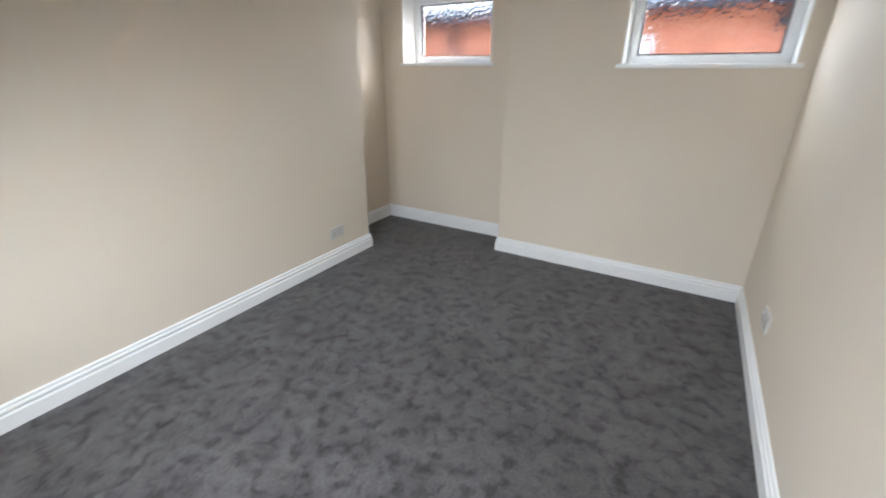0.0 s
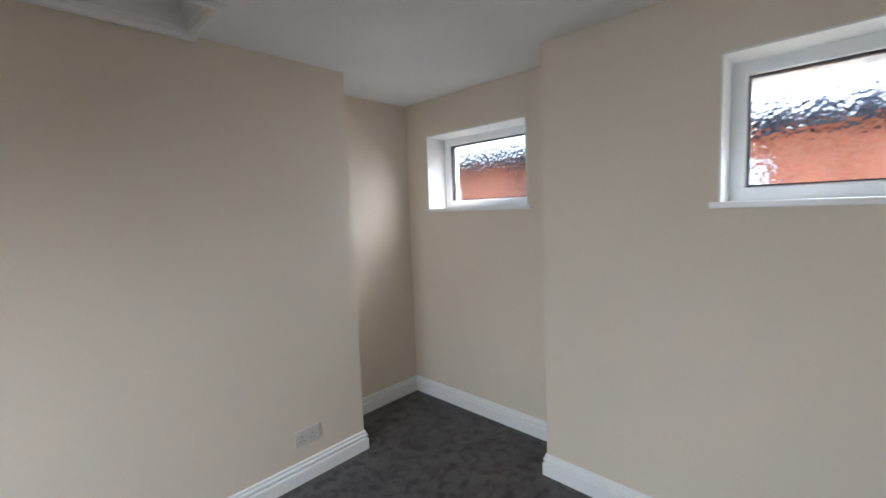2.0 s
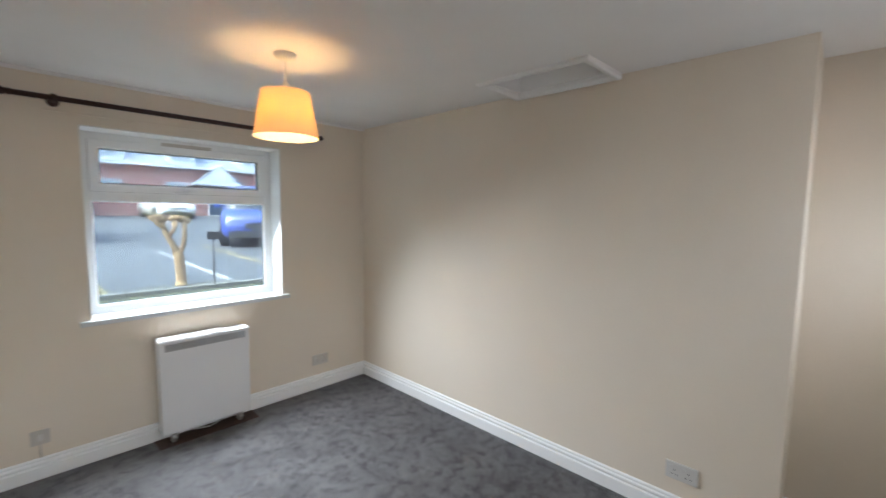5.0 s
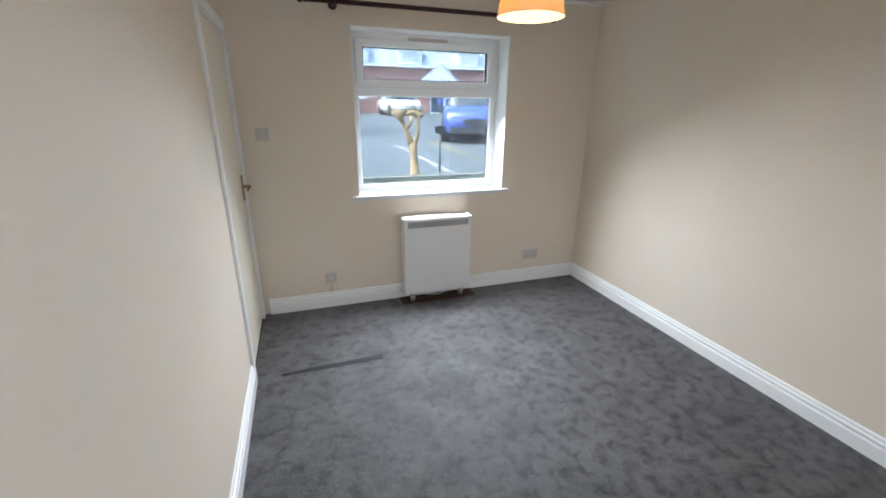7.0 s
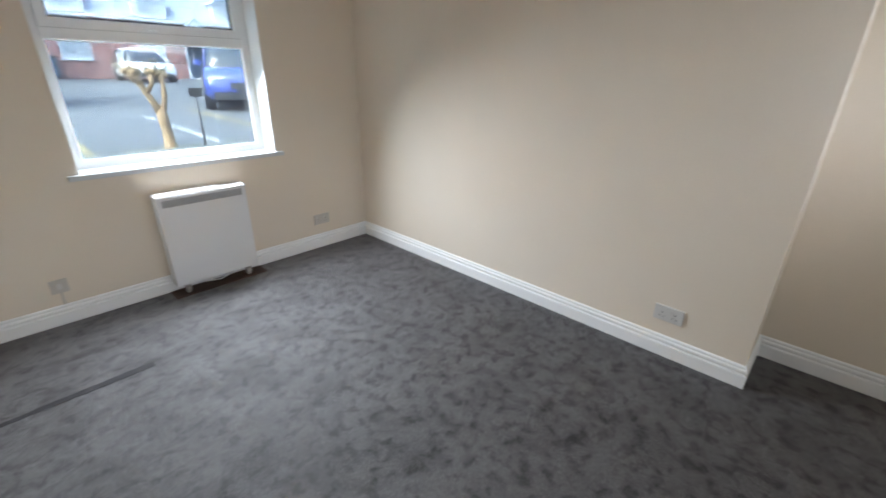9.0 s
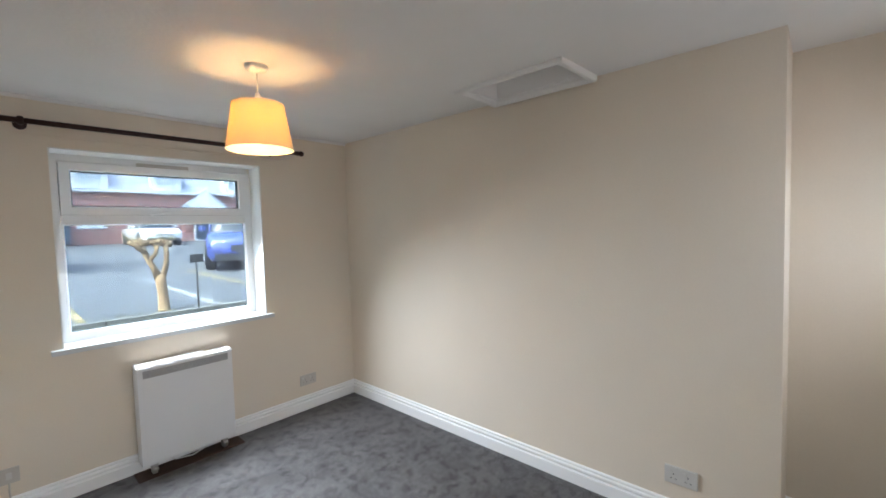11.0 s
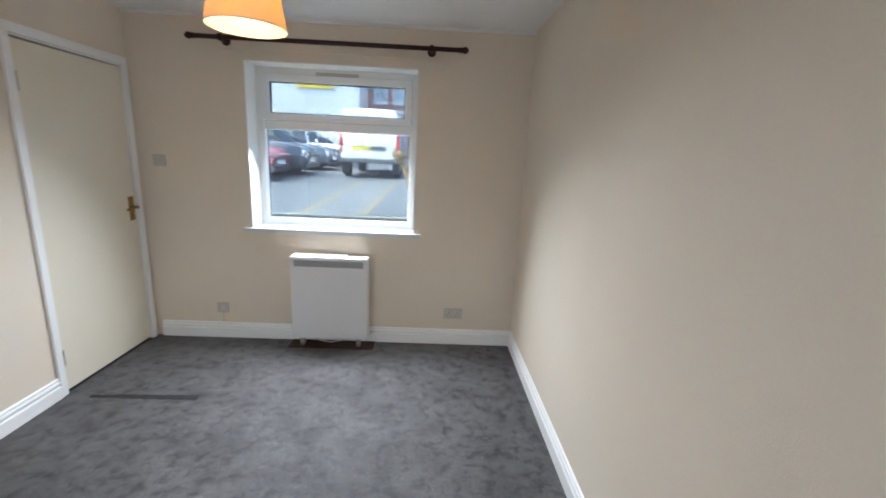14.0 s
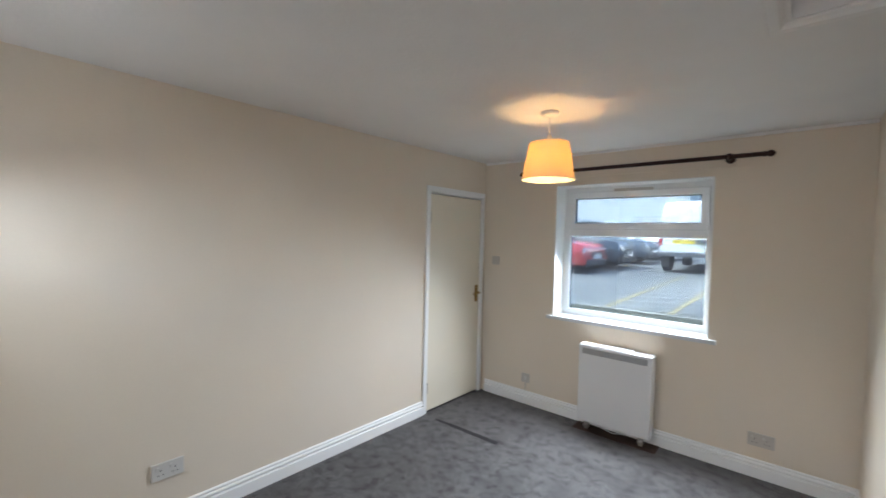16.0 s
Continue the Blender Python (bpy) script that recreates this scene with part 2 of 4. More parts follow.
M_BRICK = brick_material("red_facing_brick", (0.45, 0.185, 0.15), (0.42, 0.37, 0.34))
M_ORANGE_BRICK = brick_material("orange_red_brick", (0.5, 0.16, 0.085), (0.45, 0.27, 0.2))
M_SLATE = material("blue_grey_slate_roof", (0.25, 0.28, 0.33), rough=0.6, grain=0.25, grain_scale=6, blotch=0.2, blotch_scale=0.8)
M_DARK_ROOF = material("dark_pantile_roof_edge", (0.06, 0.07, 0.09), rough=0.8, grain=0.3, grain_scale=12)
M_RENDER = material("white_rendered_wall", (0.5, 0.51, 0.52), rough=0.85, blotch=0.06, blotch_scale=0.6)
# pale base colour stands for the sky reflected in the distant panes
M_SKY_PALE_GLASS = material("far_glass_painted_sky_pale", (0.36, 0.39, 0.42), rough=0.12)
M_TYRE = material("black_tyre_rubber", (0.02, 0.02, 0.02), rough=0.85)
M_RIM = material("silver_alloy_rim", (0.5, 0.5, 0.52), rough=0.3, metal=0.9)
M_CAR_GLASS = material("dark_car_glass", (0.04, 0.05, 0.06), rough=0.05)
M_TRIM = material("black_car_trim", (0.03, 0.03, 0.032), rough=0.6)
M_RED_LENS = material("red_tail_lens", (0.5, 0.03, 0.03), rough=0.2)
M_CLEAR_LENS = material("clear_headlight_lens", (0.6, 0.62, 0.64), rough=0.12)
M_PLATE_Y = material("yellow_number_plate", (0.7, 0.5, 0.05), rough=0.5)
M_PLATE_W = material("white_number_plate", (0.7, 0.7, 0.68), rough=0.5)
M_SIGN = material("dark_sign_plate", (0.025, 0.025, 0.025), rough=0.6, grain=0.2)
M_POST = material("grey_steel_post", (0.09, 0.09, 0.095), rough=0.6)
M_LEAF = material("hedge_leaf", (0.09, 0.13, 0.03), rough=0.8, by_object=0.2, grain=0.4, grain_scale=9)
M_WHITE_TRIM = material("white_house_trim", (0.62, 0.63, 0.64), rough=0.5)
M_FRONT_DOOR = material("dark_front_door", (0.05, 0.07, 0.1), rough=0.4)


def paint(name, color):
    m = material(name, color, rough=0.25, blotch=0.03, blotch_scale=3)
    m.node_tree.nodes["Principled BSDF"].inputs["Coat Weight"].default_value = 0.6
    return m


# ---- mesh helpers ----
def box(bm, x0, x1, y0, y1, z0, z1, bevel=0.0):
    made = bmesh.ops.create_cube(bm, size=1.0, matrix=Matrix.Translation(((x0 + x1) / 2, (y0 + y1) / 2, (z0 + z1) / 2)) @ Matrix.Diagonal((abs(x1 - x0), abs(y1 - y0), abs(z1 - z0), 1)))
    if bevel:
        edges = list({e for v in made["verts"] for e in v.link_edges})
        bmesh.ops.bevel(bm, geom=edges, offset=bevel, segments=2, affect="EDGES", profile=0.7)
    return bm


def part(name, bm, mat, parent=None, label="", smooth=False):
    bmesh.ops.recalc_face_normals(bm, faces=bm.faces)
    me = bpy.data.meshes.new(name)
    bm.to_mesh(me)
    bm.free()
    me.materials.append(mat)
    if smooth:
        me.polygons.foreach_set("use_smooth", [True] * len(me.polygons))
    ob = new(name, me)
    if parent is not None:
        ob.parent = parent
    if label:
        ob["label"] = label
    return ob


def box_part(name, size, mat, parent=None, bevel=0.0, label=""):
    return part(name, box(bmesh.new(), *size, bevel), mat, parent, label)


def thing(name, label, category, group="", at=(0, 0, 0), turn=0.0):
    ob = new(name)
    ob.empty_display_size = 0.1
    ob.matrix_basis = pose(*at, 0, 0, turn)
    return tagged(ob, label, category, group)


def lathe(bm, profile, center=(0, 0, 0), axis="z", steps=32):
    rings = []
    for r, h in profile:
        ring = []
        for i in range(steps):
            a = 2 * math.pi * i / steps
            p = (r * math.cos(a), r * math.sin(a), h)
            if axis == "x":
                p = (h, p[0], p[1])
            elif axis == "y":
                p = (p[0], h, p[1])
            ring.append(bm.verts.new(Vector(p) + Vector(center)))
        rings.append(ring)
    for a, b in zip(rings, rings[1:]):
        for i in range(steps):
            bm.faces.new((a[i], a[(i + 1) % steps], b[(i + 1) % steps], b[i]))
    return rings


def capped_lathe(bm, profile, center=(0, 0, 0), axis="z", steps=32):
    rings = lathe(bm, profile, center, axis, steps)
    bm.faces.new(rings[0])
    bm.faces.new(list(reversed(rings[-1])))
    return bm


def tube(bm, points, radii, steps=10):
    pts = [Vector(p) for p in points]
    rings = []
    for i, p in enumerate(pts):
        d = (pts[min(i + 1, len(pts) - 1)] - pts[max(i - 1, 0)]).normalized()
        side = d.cross(Vector((0.3, 0.1, 1)) if abs(d.z) < 0.9 else Vector((1, 0, 0))).normalized()
        up = side.cross(d)
        r = radii[i] if isinstance(radii, (list, tuple)) else radii
        rings.append([bm.verts.new(p + r * (math.cos(2 * math.pi * k / steps) * side + math.sin(2 * math.pi * k / steps) * up)) for k in range(steps)])
    for a, b in zip(rings, rings[1:]):
        for k in range(steps):
            bm.faces.new((a[k], a[(k + 1) % steps], b[(k + 1) % steps], b[k]))
    bm.faces.new(rings[0])
    bm.faces.new(list(reversed(rings[-1])))
    return bm


def slab(us, vs, holes, w0, w1, place):
    """A slab over the grid us x vs between w0 and w1, with the cells in holes left out; place maps (u, v, w) to the world."""
    bm = bmesh.new()
    nu, nv = len(us), len(vs)
    verts = {(i, j, k): bm.verts.new(place(us[i], vs[j], (w0, w1)[k])) for i in range(nu) for j in range(nv) for k in (0, 1)}
    full = lambda i, j: 0 <= i < nu - 1 and 0 <= j < nv - 1 and (i, j) not in holes
    for i in range(nu - 1):
        for j in range(nv - 1):
            if not full(i, j):
                continue
            for k in (0, 1):
                bm.faces.new([verts[c] for c in ((i, j, k), (i + 1, j, k), (i + 1, j + 1, k), (i, j + 1, k))])
            for di, dj, a, b in ((-1, 0, (i, j), (i, j + 1)), (1, 0, (i + 1, j), (i + 1, j + 1)), (0, -1, (i, j), (i + 1, j)), (0, 1, (i, j + 1), (i + 1, j + 1))):
                if not full(i + di, j + dj):
                    bm.faces.new([verts[c] for c in ((*a, 0), (*b, 0), (*b, 1), (*a, 1))])
    bmesh.ops.delete(bm, geom=[v for v in bm.verts if not v.link_faces], context="VERTS")
    return bm


def sweep(bm, path, profile):
    """Runs a closed profile (distance to the right of the path, height) along a level path with mitred corners."""
    pts = [Vector(p) for p in path]
    rings = []
    for i, p in enumerate(pts):
        way_in = (p - pts[i - 1]).normalized() if i else (pts[1] - p).normalized()
        way_out = (pts[i + 1] - p).normalized() if i < len(pts) - 1 else way_in
        n_in, n_out = Vector((way_in.y, -way_in.x)), Vector((way_out.y, -way_out.x))
        mitre = (n_in + n_out) / (1 + n_in.dot(n_out))
        rings.append([bm.verts.new((p.x + d * mitre.x, p.y + d * mitre.y, z)) for d, z in profile])
    n = len(profile)
    for a, b in zip(rings, rings[1:]):
        for k in range(n):
            bm.faces.new((a[k], a[(k + 1) % n], b[(k + 1) % n], b[k]))
    bm.faces.new(rings[0])
    bm.faces.new(list(reversed(rings[-1])))
    return bm


# ---- the room ----
W, H = 2.845, 2.372            # width between the long wall and the door wall; ceiling height
Y_LONG, X_REC, Y_REC = 3.21, -0.40, 4.05
X_PRO, Y_PRO = 1.03, 3.737
OUT_S, OUT_N, OUT_W, OUT_E = -0.32, 4.42, -0.72, 3.25
WIN = (0.82, 2.045, 0.885, 2.092)          # main window opening: x0, x1, z0, z1
SMALL = (-0.163, 0.732, 1.53, 2.098)
BIG = (1.832, 2.756, 1.508, 2.098)
DOOR_Y0, DOOR_Y1, DOOR_TOP = 0.075, 0.85, 1.995

structure = lambda ob, label, category: tagged(ob, label, category, kind="structure")
FLOOR_Z0 = -0.25

structure(part("floor", slab([OUT_W, OUT_E], [OUT_S, OUT_N], (), FLOOR_Z0, 0.0, lambda u, v, w: (u, v, w)), M_CARPET), "dark grey cut-pile fitted carpet, trodden and mottled", "carpet floor")
def ceiling_z(x, y):
    """The old plaster sags a little towards the middle of the room."""
    inside = max(0.0, math.sin(math.pi * min(max(x / W, 0), 1))) * max(0.0, math.sin(math.pi * min(max(y / Y_LONG, 0), 1)))
    return H - 0.042 * inside ** 0.8


CX = [OUT_W, X_REC, 0.0, 0.04, 0.085, 0.375, 0.6, 0.8, 1.0, 1.2, 1.44, 1.65, 1.85, 2.05, 2.25, 2.45, 2.65, W, OUT_E]
CY = [OUT_S, 0.0, 0.2, 0.4, 0.6, 0.8, 1.0, 1.2, 1.415, 1.6, 1.795, 2.345, 2.6, 2.8, 3.0, Y_LONG, 3.6, OUT_N]
ceiling_bm = slab(CX, CY, {(CX.index(0.085), CY.index(1.795))}, 0.0, 1.0, lambda u, v, w: (u, v, ceiling_z(u, v) if w == 0 else H + 0.18))
structure(part("ceiling", ceiling_bm, M_CEILING, smooth=False), "white painted plaster ceiling with slight unevenness", "ceiling")
structure(box_part("roof_slab", (OUT_W, OUT_E, OUT_S, OUT_N, H + 0.3, H + 0.4), M_DARK_ROOF), "plain dark flat roof over the room", "roof")

xs, zs = [OUT_W, WIN[0], WIN[1], OUT_E], [FLOOR_Z0, WIN[2], WIN[3], H]
structure(part("wall_south", slab(xs, zs, {(1, 1)}, OUT_S, 0.0, lambda u, v, w: (u, w, v)), M_WALL), "magnolia painted wall with the main window", "wall")
structure(part("wall_west", slab([0.0, Y_LONG], [0.0, H], (), X_REC - 0.32, 0.0, lambda u, v, w: (w, u, v)), M_WALL), "long plain magnolia painted wall", "wall")
structure(part("wall_alcove_west", slab([Y_LONG, OUT_N], [0.0, H], (), OUT_W, X_REC, lambda u, v, w: (w, u, v)), M_WALL), "magnolia side wall of the alcove", "wall")
structure(part("wall_alcove_north", slab([X_REC, SMALL[0], SMALL[1], X_PRO], [0.0, SMALL[2], SMALL[3], H], {(1, 1)}, Y_REC, OUT_N, lambda u, v, w: (u, w, v)), M_WALL), "magnolia alcove wall with a small high window", "wall")
structure(part("wall_north", slab([X_PRO, BIG[0], BIG[1], OUT_E], [0.0, BIG[2], BIG[3], H], {(1, 1)}, Y_PRO, OUT_N, lambda u, v, w: (u, w, v)), M_WALL), "magnolia projecting wall with a high window", "wall")
structure(part("wall_east", slab([0.0, DOOR_Y0 - 0.03, DOOR_Y1 + 0.03, Y_PRO], [0.0, DOOR_TOP + 0.03, H], {(1, 0)}, W, OUT_E, lambda u, v, w: (w, u, v)), M_WALL), "magnolia painted wall with the door", "wall")
structure(box_part("wall_behind_door", (W + 0.2, OUT_E - 0.01, DOOR_Y0 - 0.028, DOOR_Y1 + 0.028, 0.0, DOOR_TOP + 0.028), M_WALL), "plain wall closing the doorway behind the door", "wall")

SKIRT = [(-0.002, 0.0), (0.02, 0.0), (0.02, 0.071), (0.0175, 0.0745), (0.0075, 0.077), (0.0075, 0.084), (0.0155, 0.087), (0.0175, 0.094), (0.0145, 0.1015), (0.0075, 0.1045), (0.007, 0.1095), (0.0105, 0.113), (0.0095, 0.119), (0.004, 0.124), (-0.002, 0.126)]
skirting = [(2.79, 0), (0, 0), (0, Y_LONG), (X_REC, Y_LONG), (X_REC, Y_REC), (X_PRO, Y_REC), (X_PRO, Y_PRO), (W, Y_PRO), (W, 0.897)]
structure(part("baseboard", sweep(bmesh.new(), skirting, SKIRT), M_GLOSS), "white gloss ogee skirting board along the walls", "skirting")

# thin uneven batten where the window wall meets the ceiling
bm = bmesh.new()
sweep(bm, [(W - 0.002, 0.0), (0.002, 0.0)], [(-0.002, H - 0.02), (0.012, H - 0.019), (0.016, H - 0.006), (0.015, H + 0.002), (-0.002, H + 0.002)])
structure(part("trim", bm, M_CEILING), "thin painted edging along the ceiling over the window", "trim")


# ---- windows ----
def rect_ring(bm, x0, x1, z0, z1, width, y0, y1, bevel=0.006):
    """Four mitred frame bars round a rectangle, y0 at the room side."""
    o = [(x0, z0), (x1, z0), (x1, z1), (x0, z1)]
    i = [(x0 + width, z0 + width), (x1 - width, z0 + width), (x1 - width, z1 - width), (x0 + width, z1 - width)]
    step = 1 if y1 > y0 else -1
    c = [(x0 + width - bevel, z0 + width - bevel), (x1 - width + bevel, z0 + width - bevel), (x1 - width + bevel, z1 - width + bevel), (x0 + width - bevel, z1 - width + bevel)]
    loops = [[bm.verts.new((x, y, z)) for x, z in pts] for pts, y in ((o, y1), (o, y0), (c, y0), (i, y0 + step * bevel), (i, y1))]
    loops.append(loops[0])
    for a, b in zip(loops, loops[1:]):
        for k in range(4):
            bm.faces.new((a[k], a[(k + 1) % 4], b[(k + 1) % 4], b[k]))
    return bm


def reveal_lining(opening, y0, y1, parent):
    x0, x1, z0, z1 = opening
    t = 0.004
    for name, size in (("jamb_lining", (x0 - t, x0 + t, y0, y1, z0, z1)), ("jamb_lining", (x1 - t, x1 + t, y0, y1, z0, z1)), ("head_lining", (x0 + t, x1 - t, y0, y1, z1 - t, z1 + t))):
        box_part(name, size, M_REVEAL, parent)


# main window, in the south wall
F = -0.185                                     # room-side face of the frame
win = structure(thing("window_1", "", ""), "white plastic window with a top-hung vent over a fixed pane", "window")
reveal_lining(WIN, -0.30, 0.0015, win)
x0, x1, z0, z1 = WIN
part("window_frame", rect_ring(bmesh.new(), x0 + 0.004, x1 - 0.004, z0 + 0.018, z1 - 0.004, 0.048, F, F - 0.07), M_UPVC, win)
TRANSOM = (1.649, 1.714)
box_part("transom", (x0 + 0.052, x1 - 0.052, F - 0.07, F - 0.004, *TRANSOM), M_UPVC, win, 0.006)
part("sash_shadow_gap", rect_ring(bmesh.new(), x0 + 0.049, x1 - 0.049, TRANSOM[1] - 0.007, z1 - 0.051, 0.005, F + 0.003, F - 0.02, 0.001), M_SASH_GAP, win, "grey ring drawn as the seal line and shadow gap")
part("glazing_bead", rect_ring(bmesh.new(), x0 + 0.046, x1 - 0.046, z0 + 0.06, TRANSOM[0] + 0.006, 0.014, F + 0.005, F - 0.03, 0.006), M_UPVC, win)
sash = part("vent_sash", rect_ring(bmesh.new(), x0 + 0.05, x1 - 0.05, TRANSOM[1] - 0.006, z1 - 0.052, 0.053, F + 0.014, F - 0.05), M_UPVC, win)
part("glazing_seal", rect_ring(bmesh.new(), x0 + 0.103, x1 - 0.103, TRANSOM[1] + 0.047, z1 - 0.105, 0.006, F - 0.002, F - 0.03, 0.001), M_SEAL, sash)
box_part("pane", (x0 + 0.104, x1 - 0.104, F - 0.03, F - 0.024, TRANSOM[1] + 0.048, z1 - 0.106), M_GLASS, sash).visible_shadow = False
part("glazing_seal", rect_ring(bmesh.new(), x0 + 0.052, x1 - 0.052, z0 + 0.066, TRANSOM[0], 0.006, F - 0.016, F - 0.05, 0.001), M_SEAL, win)
box_part("pane", (x0 + 0.053, x1 - 0.053, F - 0.045, F - 0.039, z0 + 0.067, TRANSOM[0] - 0.001), M_GLASS, win).visible_shadow = False
bm = bmesh.new()
cx = (x0 + x1) / 2
box(bm, cx - 0.035, cx + 0.03, F + 0.014, F + 0.024, TRANSOM[1] + 0.002, TRANSOM[1] + 0.024, 0.003)
tube(bm, [(cx, F + 0.02, TRANSOM[1] + 0.013), (cx, F + 0.045, TRANSOM[1] + 0.013), (cx + 0.03, F + 0.05, TRANSOM[1] + 0.006), (cx + 0.1, F + 0.05, TRANSOM[1] - 0.004)], [0.009, 0.009, 0.009, 0.007])
part("handle", bm, M_UPVC, sash, "white plastic window catch")
bm = bmesh.new()
box(bm, cx - 0.16, cx + 0.16, F - 0.002, F + 0.012, z1 - 0.05, z1 - 0.027, 0.003)
for k in range(14):
    box(bm, cx - 0.145 + k * 0.021, cx - 0.131 + k * 0.021, F + 0.012, F + 0.0155, z1 - 0.044, z1 - 0.033)
part("trickle_vent", bm, M_SOCKET, win, "cream slotted trickle vent")
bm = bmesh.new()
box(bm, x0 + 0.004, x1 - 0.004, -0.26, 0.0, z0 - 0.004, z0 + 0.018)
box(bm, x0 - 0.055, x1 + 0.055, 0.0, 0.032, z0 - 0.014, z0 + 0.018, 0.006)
part("window_sill", bm, M_SILL, win, "white gloss painted sill board, greyed against daylight glare")


def high_window(name, opening, y_room, f, label):
    """A small fixed window with obscured glass, set deep in a reveal."""
    ob = structure(thing(name, "", ""), label, "window")
    x0, x1, z0, z1 = opening
    reveal_lining(opening, y_room - 0.0015, 4.41, ob)
    part("window_frame", rect_ring(bmesh.new(), x0 + 0.004, x1 - 0.004, z0 + 0.012, z1 - 0.004, 0.058, f, f + 0.07), M_UPVC, ob)
    part("glazing_seal", rect_ring(bmesh.new(), x0 + 0.062, x1 - 0.062, z0 + 0.07, z1 - 0.062, 0.007, f + 0.012, f + 0.05, 0.001), M_SEAL, ob)
    box_part("pane", (x0 + 0.064, x1 - 0.064, f + 0.03, f + 0.036, z0 + 0.072, z1 - 0.064), M_PEBBLE, ob, label="pebbled obscured glass").visible_shadow = False
    bm = bmesh.new()
    box(bm, x0 + 0.004, x1 - 0.004, y_room, f + 0.1, z0 - 0.004, z0 + 0.012)
    box(bm, x0 - 0.035, x1 + 0.035, y_room - 0.018, y_room, z0 - 0.014, z0 + 0.012, 0.005)
    part("window_sill", bm, M_GLOSS, ob)
    return ob


high_window("window_2", SMALL, Y_REC, 4.25, "small high white window with obscured glass in the alcove")
high_window("window_3", BIG, Y_PRO, 3.91, "wide high white window with obscured glass")

# ---- door ----
door = structure(thing("door_1", "", ""), "closed flush cream painted door in a white frame", "door")
bm = bmesh.new()
ARCH = 0.047
box(bm, W - 0.017, W, DOOR_Y1 + 0.004, DOOR_Y1 + ARCH, 0.0, DOOR_TOP + 0.062, 0.004)
box(bm, W - 0.017, W, 0.03, DOOR_Y0 - 0.002, 0.0, DOOR_TOP + 0.062, 0.004)
box(bm, W - 0.0175, W, 0.03, DOOR_Y1 + ARCH, DOOR_TOP + 0.012, DOOR_TOP + 0.063, 0.004)
part("architrave", bm, M_GLOSS, door, "white gloss architrave")
bm = bmesh.new()
for y0, y1 in ((DOOR_Y0 - 0.03, DOOR_Y0 - 0.004), (DOOR_Y1 + 0.004, DOOR_Y1 + 0.03)):
    box(bm, W + 0.001, W + 0.11, y0, y1, 0.0, DOOR_TOP + 0.03)
box(bm, W + 0.001, W + 0.11, DOOR_Y0 - 0.004, DOOR_Y1 + 0.004, DOOR_TOP + 0.004, DOOR_TOP + 0.03)
part("door_frame", bm, M_GLOSS, door)
leaf = box_part("door_leaf", (W + 0.004, W + 0.044, DOOR_Y0, DOOR_Y1, 0.014, DOOR_TOP - 0.007), M_DOOR, door, 0.002, "flush cream painted leaf")
bm = box(bmesh.new(), W - 0.004, W + 0.004, 0.102, 0.145, 0.945, 1.115, 0.002)
plate = part("door_handle", bm, M_BRASS, leaf, "aged brass lever handle on a backplate")
bm = capped_lathe(bmesh.new(), [(0.011, -0.045), (0.011, 0.0)], (W, 0.123, 1.04), "x", 16)
tube(bm, [(W - 0.043, 0.118, 1.04), (W - 0.046, 0.16, 1.042), (W - 0.044, 0.2, 1.038), (W - 0.038, 0.225, 1.03)], [0.01, 0.009, 0.008, 0.007])
part("lever", bm, M_BRASS, door, "aged brass lever", True)
for z in (0.22, 1.78):
    bm = capped_lathe(bmesh.new(), [(0.007, -0.05), (0.007, 0.05)], (W - 0.004, DOOR_Y1 + 0.002, z), "z", 12)
    box(bm, W + 0.0015, W + 0.0045, DOOR_Y1 - 0.026, DOOR_Y1, z - 0.05, z + 0.05, 0.001)
    part("hinge", bm, M_HINGE, door, "steel butt hinge")
# black strip painted in as the dark gap below the leaf
box_part("door_gap_shade", (W - 0.0, W + 0.1, DOOR_Y0, DOOR_Y1, -0.004, 0.004), M_SLOT, door)

# ---- loft hatch ----
hatch = tagged(thing("loft_hatch", "", ""), "white painted loft hatch with a raised wooden surround in the ceiling", "hatch")
HX0, HX1, HY0, HY1, HZ = 0.022, 0.44, 1.73, 2.41, 2.333
inset = lambda k: [(HX0 + k, HY0 + k), (HX1 - k, HY0 + k), (HX1 - k, HY1 - k), (HX0 + k, HY1 - k)]
bm = bmesh.new()
loops = [[bm.verts.new((x, y, z)) for x, y in inset(k)] for k, z in ((0.0, H), (0.0, HZ + 0.012), (0.005, HZ + 0.003), (0.012, HZ), (0.034, HZ + 0.003), (0.042, HZ + 0.012), (0.048, HZ + 0.016), (0.054, H + 0.11))]
for a, b in zip(loops, loops[1:]):
    for k in range(4):
        bm.faces.new((a[k], a[(k + 1) % 4], b[(k + 1) % 4], b[k]))
part("surround", bm, M_CEILING, hatch, "moulded white painted surround")
box_part("hatch_panel", (HX0 + 0.054, HX1 - 0.054, HY0 + 0.054, HY1 - 0.054, H + 0.108, H + 0.122), M_CEILING, hatch)

# ---- pendant lamp ----
LX, LY = 1.432, 1.39
lamp = tagged(thing("pendant_lamp", "", "", at=(LX, LY, ceiling_z(LX, LY) + 0.001)), "ceiling pendant with a lit cream fabric drum shade", "lamp")
part("ceiling_rose", capped_lathe(bmesh.new(), [(0.05, 0.0), (0.05, -0.012), (0.044, -0.022), (0.024, -0.03), (0.01, -0.034)]), M_ROSE, lamp, "white plastic ceiling rose", True)
part("flex", tube(bmesh.new(), [(0, 0, -0.03), (0.001, 0, -0.09), (0, 0, -0.17)], 0.0035), M_CABLE, lamp, "white flex")
